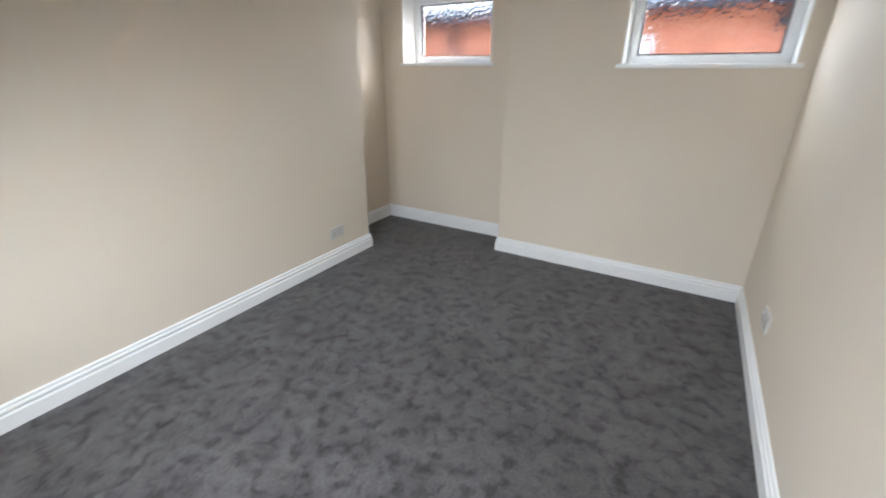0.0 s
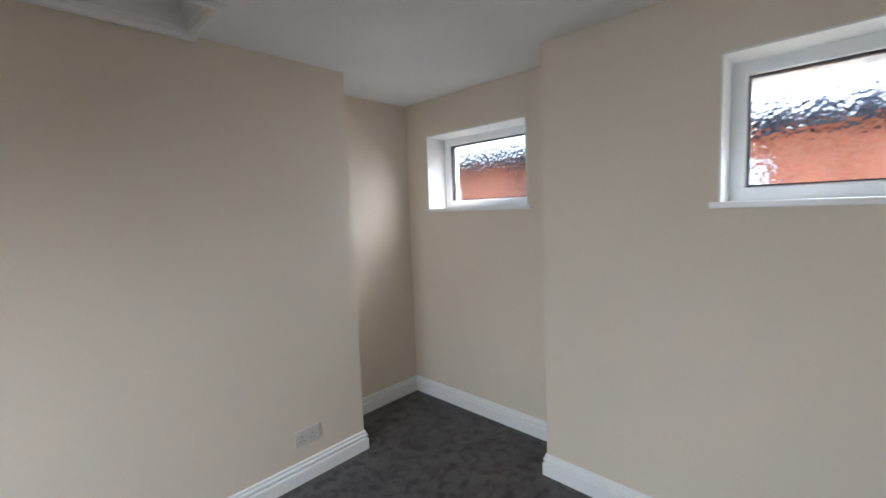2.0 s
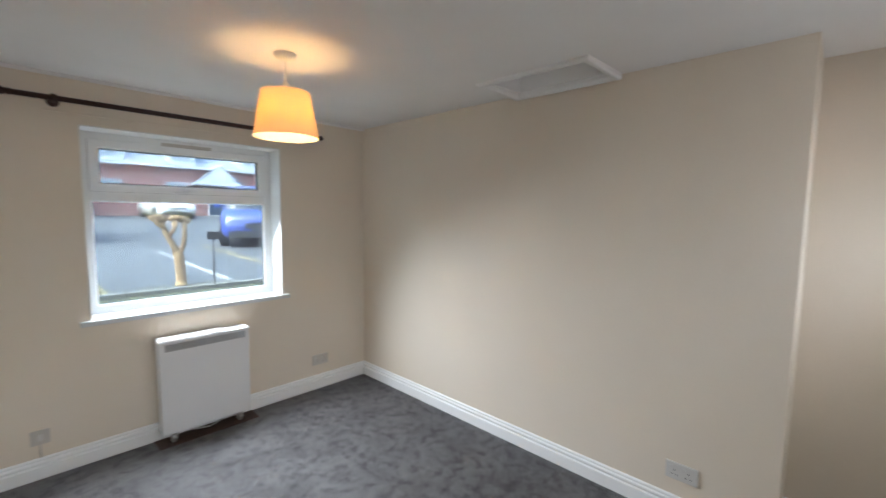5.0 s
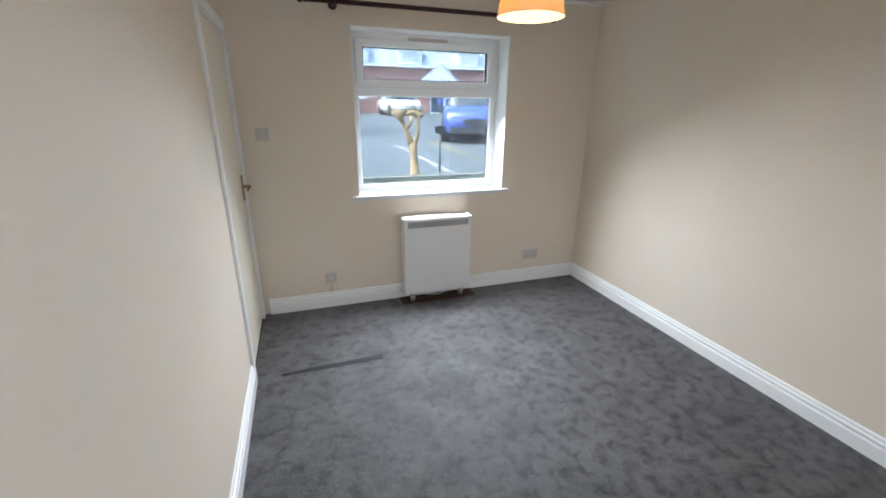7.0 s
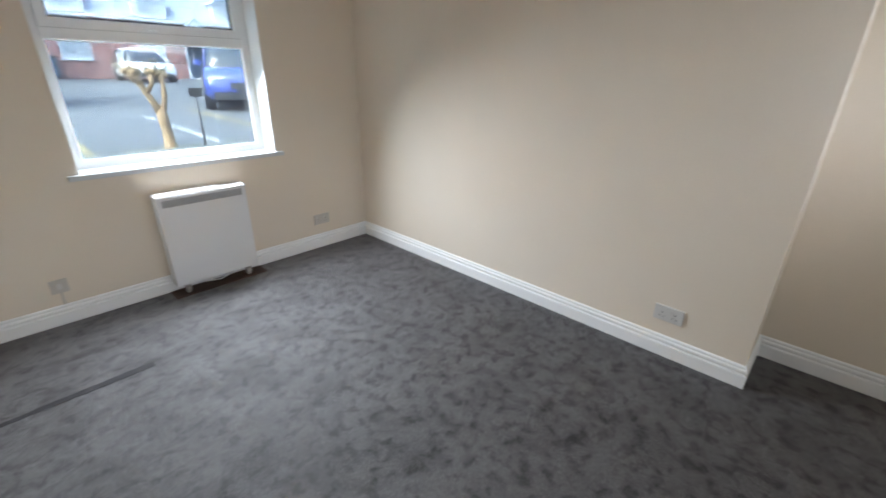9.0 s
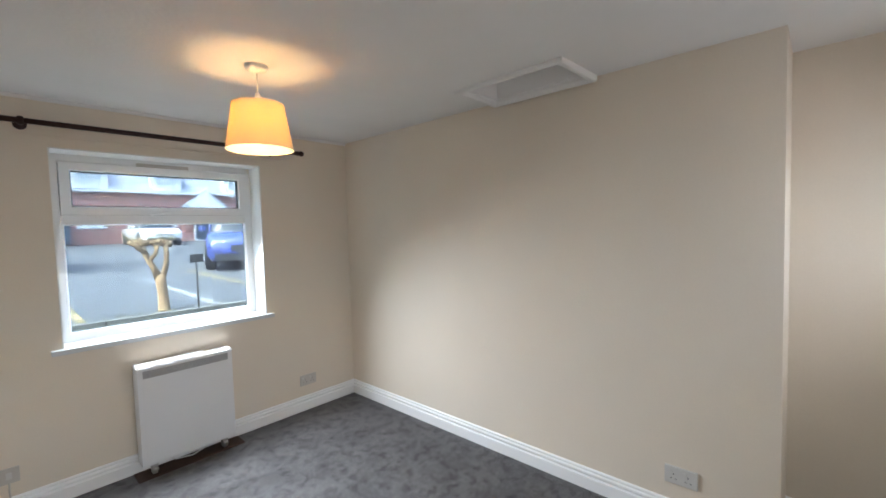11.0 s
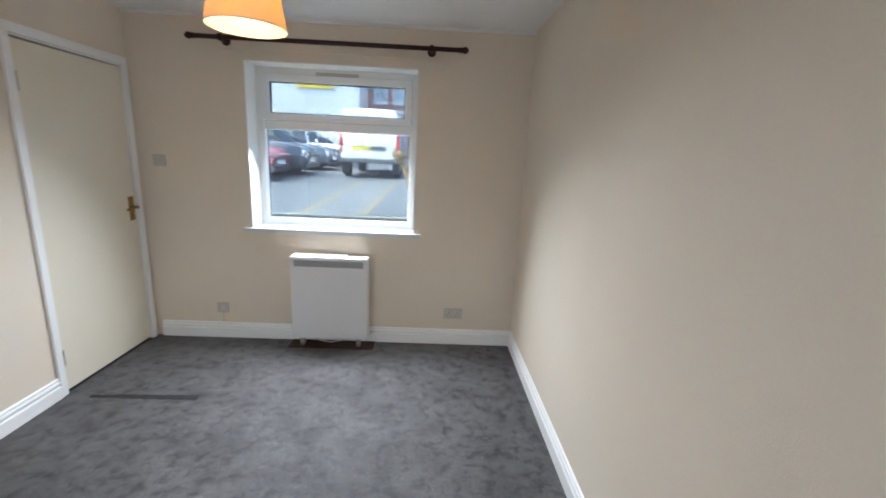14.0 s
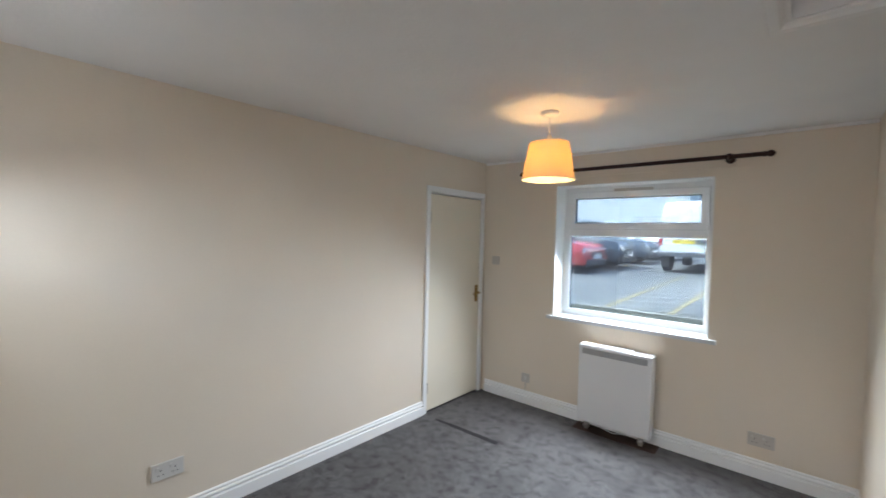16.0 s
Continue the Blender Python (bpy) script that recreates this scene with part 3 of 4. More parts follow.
part("lampholder", capped_lathe(bmesh.new(), [(0.008, -0.125), (0.015, -0.14), (0.019, -0.155), (0.019, -0.21), (0.023, -0.212), (0.023, -0.222), (0.017, -0.224), (0.017, -0.244)]), M_ROSE, lamp, "white bulb holder", True)
SHADE_TOP, SHADE_BOTTOM, R_TOP, R_BOTTOM = -0.176, -0.383, 0.112, 0.147
bm = bmesh.new()
lathe(bm, [(R_BOTTOM, SHADE_BOTTOM), (R_TOP, SHADE_TOP)], steps=64)
shade = part("shade", bm, M_SHADE, lamp, "cream fabric drum shade glowing amber", True)
for r, z in ((R_TOP, SHADE_TOP), (R_BOTTOM, SHADE_BOTTOM)):
    bm = bmesh.new()
    ring = [(r * math.cos(a), r * math.sin(a), z) for a in [2 * math.pi * k / 48 for k in range(49)]]
    part("shade_ring", tube(bm, ring, 0.0025, 6), M_ROSE, shade, smooth=True)
bm = bmesh.new()
for k in range(3):
    a = 2 * math.pi * k / 3 + 0.4
    tube(bm, [(0.02 * math.cos(a), 0.02 * math.sin(a), -0.217), (0.07 * math.cos(a), 0.07 * math.sin(a), -0.2), (R_TOP * math.cos(a), R_TOP * math.sin(a), SHADE_TOP)], 0.0018, 6)
part("shade_spider", bm, M_ROSE, shade, smooth=True)
part("bulb", capped_lathe(bmesh.new(), [(0.009, -0.244), (0.012, -0.256), (0.019, -0.269), (0.023, -0.282), (0.019, -0.296), (0.011, -0.304), (0.002, -0.306)], steps=24), M_BULB, lamp, "lit warm bulb", True)

# ---- curtain pole ----
PX0, PX1, PY, PZ = 0.474, 2.39, 0.088, 2.212
pole = tagged(thing("curtain_pole", "", ""), "dark mahogany curtain pole with turned finials over the window", "curtain pole")
part("pole", capped_lathe(bmesh.new(), [(0.0155, PX0 + 0.05), (0.0155, PX1 - 0.05)], (0, PY, PZ), "x", 20), M_POLE, pole, smooth=True)
for x, s in ((PX0, 1), (PX1, -1)):
    prof = [(0.002, 0.0), (0.012, 0.006), (0.021, 0.018), (0.023, 0.03), (0.018, 0.042), (0.013, 0.048), (0.019, 0.054), (0.019, 0.062), (0.014, 0.068)]
    bm = capped_lathe(bmesh.new(), [(r, x + s * h) for r, h in prof], (0, PY, PZ), "x", 20)
    part("finial", bm, M_POLE, pole, "turned dark finial", True)
for x in (0.73, 2.155):
    bm = capped_lathe(bmesh.new(), [(0.03, 0.0), (0.03, 0.012), (0.016, 0.018), (0.012, 0.06), (0.014, PY - 0.015)], (x, 0, PZ - 0.006), "y", 18)
    capped_lathe(bm, [(0.022, x - 0.013), (0.024, x), (0.022, x + 0.013)], (0, PY, PZ), "x", 20)
    part("bracket", bm, M_POLE, pole, "dark turned wall bracket", True)
rail = tagged(part("picture_cord", tube(bmesh.new(), [(0.62, 0.004, 2.155), (1.4, 0.004, 2.158), (2.2, 0.004, 2.155)], 0.004, 8), M_WALL), "thin painted-over cable fixed along the wall", "cable")

# ---- storage heater ----
EX0, EX1, EZ0, EZ1, EY = 1.153, 1.727, 0.073, 0.718, 0.142
heater = tagged(thing("storage_heater", "", ""), "slim white electric storage heater standing below the window", "heater")
box_part("body", (EX0, EX1, 0.022, EY, EZ0, EZ1 - 0.014), M_HEATER, heater, 0.006, "white enamelled casing")
box_part("top_plate", (EX0 - 0.002, EX1 + 0.002, 0.02, EY + 0.004, EZ1 - 0.013, EZ1), M_HEATER, heater, 0.004)
box_part("control_flap", (EX0 + 0.16, EX1 - 0.004, 0.03, EY - 0.004, EZ1, EZ1 + 0.009), M_HEATER, heater, 0.003)
box_part("corner_cap", (EX0 + 0.004, EX0 + 0.03, 0.06, EY - 0.004, EZ1, EZ1 + 0.008), M_HEATER, heater, 0.003)
grille = box_part("outlet_grille", (EX0 + 0.03, EX1 - 0.03, EY - 0.002, EY + 0.0015, EZ1 - 0.07, EZ1 - 0.022), M_GRILLE, heater, label="grey air outlet grille")
for k in range(6):
    z = EZ1 - 0.066 + k * 0.0076
    box_part("slat", (EX0 + 0.034, EX1 - 0.034, EY + 0.0015, EY + 0.004, z, z + 0.0035), M_GRILLE, grille)
for x in (EX0 + 0.07, EX1 - 0.07):
    bm = capped_lathe(bmesh.new(), [(0.014, 0.07), (0.018, 0.085), (0.018, EY - 0.012), (0.014, EY - 0.004)], (x, 0, 0.035), "y", 16)
    box(bm, x - 0.02, x + 0.02, 0.04, EY - 0.02, 0.046, EZ0 + 0.002, 0.003)
    box(bm, x - 0.014, x + 0.014, 0.07, EY - 0.02, 0.0, 0.03, 0.003)
    part("foot", bm, M_CHROME, heater, "metal foot", True)
part("cable", tube(bmesh.new(), [(EX0 + 0.12, 0.06, 0.08), (EX0 + 0.2, 0.1, 0.045), (EX0 + 0.28, 0.11, 0.03), (EX0 + 0.38, 0.1, 0.04), (EX0 + 0.45, 0.07, 0.08)], 0.004, 8), M_CABLE, heater, "loose white cable", True)
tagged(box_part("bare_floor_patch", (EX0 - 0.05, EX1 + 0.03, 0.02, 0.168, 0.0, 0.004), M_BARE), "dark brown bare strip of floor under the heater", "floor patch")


# ---- sockets and switches ----
def wall_plate(name, label, category, width, height, at, turn, gangs=0, mat=M_SOCKET, group=""):
    """A faceplate in the xz plane, facing +y before it is turned."""
    ob = tagged(thing(name, "", "", at=at, turn=turn), label, category, group)
    box_part("faceplate", (-width / 2, width / 2, 0.0, 0.011, -height / 2, height / 2), mat, ob, 0.003)
    for g in range(gangs):
        ox = (g - (gangs - 1) / 2) * 0.066
        for dx, dz, w, h in ((0, 0.012, 0.004, 0.009), (-0.011, -0.012, 0.0075, 0.004), (0.011, -0.012, 0.0075, 0.004)):
            box_part("pin_slot", (ox + dx - w / 2, ox + dx + w / 2, 0.0105, 0.0118, dz - 0.006 - h / 2, dz - 0.006 + h / 2), M_SLOT, ob)
        box_part("rocker", (ox + 0.018 - 0.006, ox + 0.018 + 0.006, 0.0105, 0.0155, 0.012, 0.028), M_SOCKET_WHITE, ob, 0.001)
    return ob


wall_plate("double_socket", "ivory double socket above the skirting of the long wall", "socket", 0.15, 0.09, (0.0, 2.817, 0.262), -90, 2, M_SOCKET_WHITE, "wall sockets")
wall_plate("double_socket", "ivory double socket above the skirting beside the heater", "socket", 0.15, 0.09, (0.482, 0.0, 0.262), 0, 2, M_SOCKET, "wall sockets")
wall_plate("double_socket", "ivory double socket above the skirting of the door wall", "socket", 0.15, 0.09, (W, 2.873, 0.33), 90, 2, M_SOCKET_WHITE, "wall sockets")
spur = wall_plate("fused_spur", "small square ivory outlet plate with a cable to the skirting", "outlet", 0.086, 0.086, (2.308, 0.0, 0.25), 0, 0)
box_part("fuse_holder", (-0.012, 0.012, 0.0105, 0.014, -0.018, 0.018), M_SOCKET_WHITE, spur, 0.001)
part("cable", tube(bmesh.new(), [(0.0, 0.005, -0.043), (0.002, 0.005, -0.09), (0.0, 0.012, -0.122)], 0.0045, 8), M_SOCKET, spur, "cream cable", True)
switch = wall_plate("light_switch", "square ivory light switch beside the door", "switch", 0.086, 0.086, (2.69, 0.0, 1.375), 0, 0)
box_part("rocker", (-0.007, 0.007, 0.0105, 0.0165, -0.012, 0.012), M_SOCKET, switch, 0.001)
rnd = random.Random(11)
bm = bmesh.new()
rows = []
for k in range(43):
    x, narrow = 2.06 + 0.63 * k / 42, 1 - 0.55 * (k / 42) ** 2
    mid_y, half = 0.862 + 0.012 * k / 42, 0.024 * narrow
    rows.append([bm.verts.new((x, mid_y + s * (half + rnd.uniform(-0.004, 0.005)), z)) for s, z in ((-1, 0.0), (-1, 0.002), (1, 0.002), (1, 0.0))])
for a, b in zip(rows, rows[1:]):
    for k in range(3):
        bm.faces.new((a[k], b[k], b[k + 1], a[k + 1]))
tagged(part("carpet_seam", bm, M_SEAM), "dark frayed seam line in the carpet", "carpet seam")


# ---- outdoors ----
def ground_z(y):
    return 0.54375 - 0.0225 * max(min(y, -0.32), -34.0)


GX, GY = [-600, -0.72, 3.25, 600], [-900, -34, -0.32, 4.42, 600]
structure(part("ground", slab(GX, GY, {(1, 2)}, 0.0, 1.0, lambda u, v, w: (u, v, ground_z(v) - 0.3 + 0.3 * w)), M_TARMAC), "worn grey tarmac car park, gently rising from the house", "car park")


def on_ground(bm, x0, x1, y0, y1, lift, base=0.0):
    """A strip that follows the slope of the ground."""
    v = [bm.verts.new((x, y, ground_z(y) + h)) for h in (base, lift) for x, y in ((x0, y0), (x1, y0), (x1, y1), (x0, y1))]
    for f in ((3, 2, 1, 0), (4, 5, 6, 7), (0, 1, 5, 4), (1, 2, 6, 5), (2, 3, 7, 6), (3, 0, 4, 7)):
        bm.faces.new([v[i] for i in f])
    return bm


def marking(label, mat, strips):
    bm = bmesh.new()
    for s in strips:
        on_ground(bm, *s, 0.005)
    tagged(part("road_marking", bm, mat), label, "road marking", "parking bay lines")


marking("worn white bay line painted on the tarmac", M_WHITE_LINE, [(0.2, 0.3, -6.9, -2.75)])
marking("faded yellow bay line painted on the tarmac", M_YELLOW_LINE, [(-0.86, -0.75, -7.6, -3.4)])
marking("faded yellow edge line of a hatched walkway", M_YELLOW_LINE, [(2.48, 2.56, -8.2, -2.6)])
marking("faded yellow edge line of a hatched walkway", M_YELLOW_LINE, [(1.62, 1.7, -8.4, -2.6)])
bm = bmesh.new()
for k in range(9):
    y = -3.0 - 0.55 * k
    v = [bm.verts.new((x, yy, ground_z(yy) + 0.006)) for x, yy in ((1.74, y - 0.35), (2.44, y), (2.44, y + 0.11), (1.74, y - 0.24))]
    bm.faces.new(v)
tagged(part("walkway_hatching", bm, M_WHITE_LINE), "worn pale hatching between two yellow lines", "road marking")

structure(part("planting_bed", on_ground(bmesh.new(), -4.0, 6.0, -2.32, -0.33, 0.01), M_SOIL), "mossy soil bed along the house", "planting bed")
for k in range(11):
    x = -4.0 + k * 0.92
    tagged(part("kerb_stone", on_ground(bmesh.new(), x, x + 0.905, -2.44, -2.32, 0.06), M_KERB), "weathered grey concrete kerb stone beside the bed", "kerb", "kerb stones along the bed")
bm = bmesh.new()
rnd = random.Random(4)
for k in range(320):
    x, y = rnd.gauss(0.9, 0.35) if k % 2 else rnd.uniform(-0.6, 2.0), rnd.uniform(-2.56, -2.4)
    z, h, a = ground_z(y) + 0.02, rnd.uniform(0.03, 0.09), rnd.uniform(0, 6.3)
    p = [bm.verts.new(c) for c in ((x - 0.006 * math.cos(a), y - 0.006 * math.sin(a), z), (x + 0.006 * math.cos(a), y + 0.006 * math.sin(a), z), (x + rnd.uniform(-0.03, 0.03), y + rnd.uniform(-0.03, 0.03), z + h))]
    bm.faces.new(p)
tagged(part("dry_grass", bm, M_SPROUT), "sparse yellowed grass round the pollard stump", "grass", kind="stuff")

# pollarded tree
TX, TY = 0.93, -2.5
tree = tagged(thing("pollard_tree", "", "", at=(TX, TY, ground_z(TY))), "small pale pollarded tree with bare knuckled limbs beside the kerb", "tree")
bm = bmesh.new()
tube(bm, [(0.0, 0, -0.05), (0.0, 0, 0.03), (0.0, 0, 0.16), (0.01, 0, 0.3), (0.02, 0, 0.42), (0.03, 0.0, 0.5)], [0.11, 0.074, 0.06, 0.055, 0.058, 0.05], 16)
for v in bm.verts:
    v.co += noise.noise_vector(v.co * 14) * 0.012
part("trunk", bm, M_BARK, tree, smooth=True)
for pts, rad in (
    ([(0.03, 0, 0.44), (0.08, 0.0, 0.58), (0.14, -0.02, 0.72), (0.19, 0.0, 0.86)], [0.075, 0.058, 0.052, 0.06]),
    ([(0.0, 0, 0.46), (-0.035, 0.02, 0.58), (-0.05, 0.03, 0.72), (-0.05, 0.02, 0.86)], [0.055, 0.044, 0.042, 0.05]),
    ([(0.11, -0.01, 0.66), (0.06, 0.03, 0.76), (0.04, 0.02, 0.87)], [0.038, 0.034, 0.046]),
    ([(0.15, 0, 0.76), (0.22, 0.02, 0.82), (0.26, 0.03, 0.88)], [0.04, 0.036, 0.04]),
):
    bm = tube(bmesh.new(), pts, [q * 0.66 for q in rad], 12)
    tip, r = Vector(pts[-1]), rad[-1]
    for k in range(5):
        made = bmesh.ops.create_icosphere(bm, subdivisions=2, radius=r * rnd.uniform(0.5, 0.85), matrix=Matrix.Translation(tip + Vector((rnd.uniform(-1, 1), rnd.uniform(-1, 1), rnd.uniform(-0.4, 0.9))) * r * 0.8))
        for v in made["verts"]:
            v.co += Vector((rnd.uniform(-1, 1), rnd.uniform(-1, 1), rnd.uniform(-1, 1))) * r * 0.08
    for v in bm.verts:
        v.co += noise.noise_vector(v.co * 16) * 0.012
    part("limb", bm, M_BARK, tree, smooth=True)
for k in range(46):
    base = Vector(rnd.choice(((0.19, 0, 0.88), (-0.05, 0.02, 0.88), (0.04, 0.02, 0.89), (0.26, 0.03, 0.89), (0.0, 0.0, 0.02))))
    way = Vector((rnd.uniform(-1, 1), rnd.uniform(-1, 1), rnd.uniform(0.1, 1.2))).normalized()
    part("shoot", tube(bmesh.new(), [base + way * 0.03, base + way * 0.09, base + way * 0.15 + Vector((0, 0, 0.02))], [0.004, 0.003, 0.0015], 5), M_SPROUT, tree)

# bay sign on a post
sign = tagged(thing("parking_sign", "", "", at=(0.55, -2.52, ground_z(-2.52))), "small dark bay sign on a thin grey post", "sign")
part("post", capped_lathe(bmesh.new(), [(0.014, -0.05), (0.014, 0.72)], steps=12), M_POST, sign, smooth=True)
box_part("sign_plate", (-0.075, 0.075, 0.014, 0.02, 0.61, 0.71), M_SIGN, sign, 0.002)
box_part("bar_of_lettering", (0.012, 0.022, 0.02, 0.0215, 0.63, 0.69), M_POST, sign)


# ---- vehicles ----
def wheel(parent, x, y, z, radius, width):
    tyre = part("wheel", capped_lathe(bmesh.new(), [(radius * 0.62, -width / 2), (radius * 0.93, -width / 2), (radius, -width * 0.32), (radius, width * 0.32), (radius * 0.93, width / 2), (radius * 0.62, width / 2)], (x, y, z), "x", 28), M_TYRE, parent, "black tyre", True)
    s = 1 if x > 0 else -1
    bm = capped_lathe(bmesh.new(), [(radius * 0.64, s * 0.3 * width), (radius * 0.64, s * 0.5 * width), (radius * 0.56, s * 0.52 * width), (radius * 0.54, s * 0.35 * width)], (x, y, z), "x", 28)
    for k in range(5):
        a = 2 * math.pi * k / 5
        d, e = Vector((0, math.cos(a), math.sin(a))), Vector((0, -math.sin(a), math.cos(a)))
        c = Vector((x + s * width * 0.44, y, z))
        v = [bm.verts.new(c + d * r * radius + e * q * radius + Vector((s * h, 0, 0))) for r, q in ((0.06, -0.09), (0.58, -0.07), (0.58, 0.07), (0.06, 0.09)) for h in (0.0, width * 0.08)]
        for f in ((0, 2, 4, 6), (1, 3, 5, 7), (0, 1, 3, 2), (4, 5, 7, 6)):
            bm.faces.new([v[i] for i in f])
    part("rim", bm, M_RIM, tyre, "silver alloy rim")


def loft(sections):
    """A body from cross-sections along y: (y, [(half width, z), ...] from the sill up to the roof line)."""
    bm = bmesh.new()
    rings = []
    for y, half in sections:
        pts = [(w, z) for w, z in half] + [(-w, z) for w, z in reversed(half)]
        rings.append([bm.verts.new((w, y, z)) for w, z in pts])
    n = len(rings[0])
    for a, b in zip(rings, rings[1:]):
        for k in range(n):
            bm.faces.new((a[k], a[(k + 1) % n], b[(k + 1) % n], b[k]))
    bm.faces.new(rings[0])
    bm.faces.new(list(reversed(rings[-1])))
    return bm


def car(name, label, at, turn, mat, length=4.2, width=1.8, height=1.5, plate=M_PLATE_W, category="car"):
    """A hatchback with its nose towards +y, on its wheels at z = 0."""
    ob = tagged(thing(name, "", "", at=at, turn=turn), label, category, "parked vehicles")
    w, l, h = width / 2, length / 2, height
    belt, bonnet = 0.6 * h, 0.56 * h
    low = lambda y, k, top: (y, [(w * k * 0.92, 0.2), (w * k, 0.32), (w * k, 0.5 * top + 0.15), (w * k * 0.97, top - 0.05), (w * k * 0.86, top)])
    body = part("body", loft([low(-l, 0.86, belt * 0.92), low(-l + 0.12, 0.97, belt), low(-l * 0.4, 1.0, belt), low(l * 0.35, 1.0, belt), low(l * 0.7, 0.98, bonnet), low(l - 0.12, 0.92, bonnet * 0.9), low(l, 0.8, bonnet * 0.72)]), mat, ob, smooth=True)
    cab = lambda y, k, top: (y, [(w * 0.95 * k, belt - 0.06), (w * 0.9 * k, belt + 0.02), (w * 0.86 * k, belt + (top - belt) * 0.55), (w * 0.74 * k, top - 0.03), (w * 0.6 * k, top)])
    part("cabin_glass", loft([cab(-l + 0.1, 0.94, belt + 0.06), cab(-l + 0.42, 0.98, h - 0.06), cab(-l * 0.25, 1.0, h - 0.012), cab(l * 0.1, 0.99, h - 0.05), cab(l * 0.46, 0.95, belt + 0.03)]), M_CAR_GLASS, ob, "dark glazing", True)
    roof = lambda y, top: (y, [(w * 0.77, top - 0.05), (w * 0.77, top - 0.035), (w * 0.74, top), (w * 0.5, top + 0.02), (w * 0.2, top + 0.03)])
    part("roof", loft([roof(-l + 0.34, h - 0.06), roof(-l * 0.25, h - 0.012), roof(l * 0.1, h - 0.05)]), mat, ob, smooth=True)
    for s in (-1, 1):
        for yy in (l * 0.1, -l * 0.32):
            part("pillar", tube(bmesh.new(), [(s * w * 0.92, yy + 0.12, belt - 0.02), (s * w * 0.87, yy + 0.04, belt + (h - belt) * 0.55), (s * w * 0.75, yy, h - 0.05)], 0.03, 8), mat, ob)
        box_part("headlight", (s * w * 0.5, s * w * 0.84, l - 0.18, l - 0.02, bonnet * 0.62, bonnet * 0.78), M_CLEAR_LENS, ob, 0.02)
        box_part("tail_light", (s * w * 0.62, s * w * 0.86, -l - 0.01, -l + 0.12, belt * 0.62, belt * 0.86), M_RED_LENS, ob, 0.02)
        for yy in (l * 0.62, -l * 0.6):
            part("wheel_arch", capped_lathe(bmesh.new(), [(0.36, s * (w - 0.2)), (0.37, s * (w + 0.004))], (0, yy, 0.33), "x", 24), M_TRIM, ob)
            wheel(ob, s * (w - 0.09), yy, 0.315, 0.315, 0.2)
        box_part("door_mirror", (s * w * 0.98, s * (w + 0.14), l * 0.3, l * 0.3 + 0.1, belt, belt + 0.12), mat, ob, 0.03)
    box_part("front_bumper", (-w * 0.78, w * 0.78, l - 0.1, l + 0.03, 0.2, 0.36), M_TRIM, ob, 0.03)
    box_part("rear_bumper", (-w * 0.84, w * 0.84, -l - 0.03, -l + 0.1, 0.2, 0.36), M_TRIM, ob, 0.03)
    box_part("grille", (-w * 0.4, w * 0.4, l - 0.06, l + 0.012, bonnet * 0.5, bonnet * 0.66), M_TRIM, ob, 0.01)
    box_part("number_plate", (-0.26, 0.26, l + 0.02, l + 0.04, 0.38, 0.49), plate, ob)
    box_part("rear_number_plate", (-0.26, 0.26, -l - 0.045, -l - 0.012, 0.48, 0.59), M_PLATE_Y, ob)
    return ob


def van(at, turn):
    """A white panel van with its rear doors towards +y."""
    white = paint("white_van_paint", (0.78, 0.78, 0.79))
    ob = tagged(thing("panel_van", "", "", at=at, turn=turn), "white panel van seen from the rear with a yellow number plate", "van", "parked vehicles")
    w, h = 0.86, 1.92
    sec = lambda y, k, top, low=0.42: (y, [(w * k, low), (w * k, 0.95), (w * k * 0.99, 1.2), (w * k * 0.9, top - 0.16), (w * k * 0.8, top - 0.02), (w * k * 0.3, top)])
    part("body", loft([sec(0.0, 0.97, h - 0.05), sec(-0.06, 1.0, h), sec(-2.6, 1.0, h + 0.02), sec(-3.0, 0.98, 1.5), sec(-3.4, 0.97, 1.12), sec(-4.2, 0.9, 0.9)]), white, ob, smooth=False)
    for s in (-1, 1):
        box_part("rear_door", (s * 0.012, s * 0.76, 0.0, 0.014, 0.56, 1.8), white, ob, 0.008)
        box_part("tail_light", (s * 0.765, s * 0.85, -0.05, 0.02, 0.72, 1.3), M_RED_LENS, ob, 0.01)
        for yy in (-0.62, -3.3):
            wheel(ob, s * 0.74, yy, 0.32, 0.32, 0.2)
        box_part("mud_flap", (s * 0.64, s * 0.84, -0.3, -0.27, 0.12, 0.45), M_TRIM, ob)
    box_part("rear_bumper", (-0.86, 0.86, -0.12, 0.1, 0.42, 0.54), M_POST, ob, 0.03, "grey plastic bumper")
    box_part("number_plate", (-0.02, 0.5, 0.014, 0.024, 0.78, 0.89), M_PLATE_Y, ob)
    box_part("door_trim", (-0.46, -0.04, 0.014, 0.022, 0.77, 0.9), M_POST, ob, 0.01, "grey handle strip")
    return ob


van((2.5, -9.1, ground_z(-9.8)), 0)
car("blue_car", "dark blue hatchback parked in a marked bay", (-2.43, -8.36, ground_z(-8.5)), -20, paint("blue_car_paint", (0.035, 0.06, 0.26)), length=3.9, plate=M_TRIM)
car("white_car", "white hatchback parked by the brick houses", (-3.6, -23.2, ground_z(-23)), 2, paint("white_car_paint", (0.75, 0.75, 0.75)))
car("red_car", "red car parked nose-in beside the house", (6.62, -7.6, ground_z(-7.6)), 90, paint("red_car_paint", (0.5, 0.04, 0.04)))
car("black_car", "black car parked nose-in with alloy wheels", (6.36, -9.5, ground_z(-9.5)), 90, paint("black_car_paint", (0.05, 0.055, 0.065)), height=1.6)
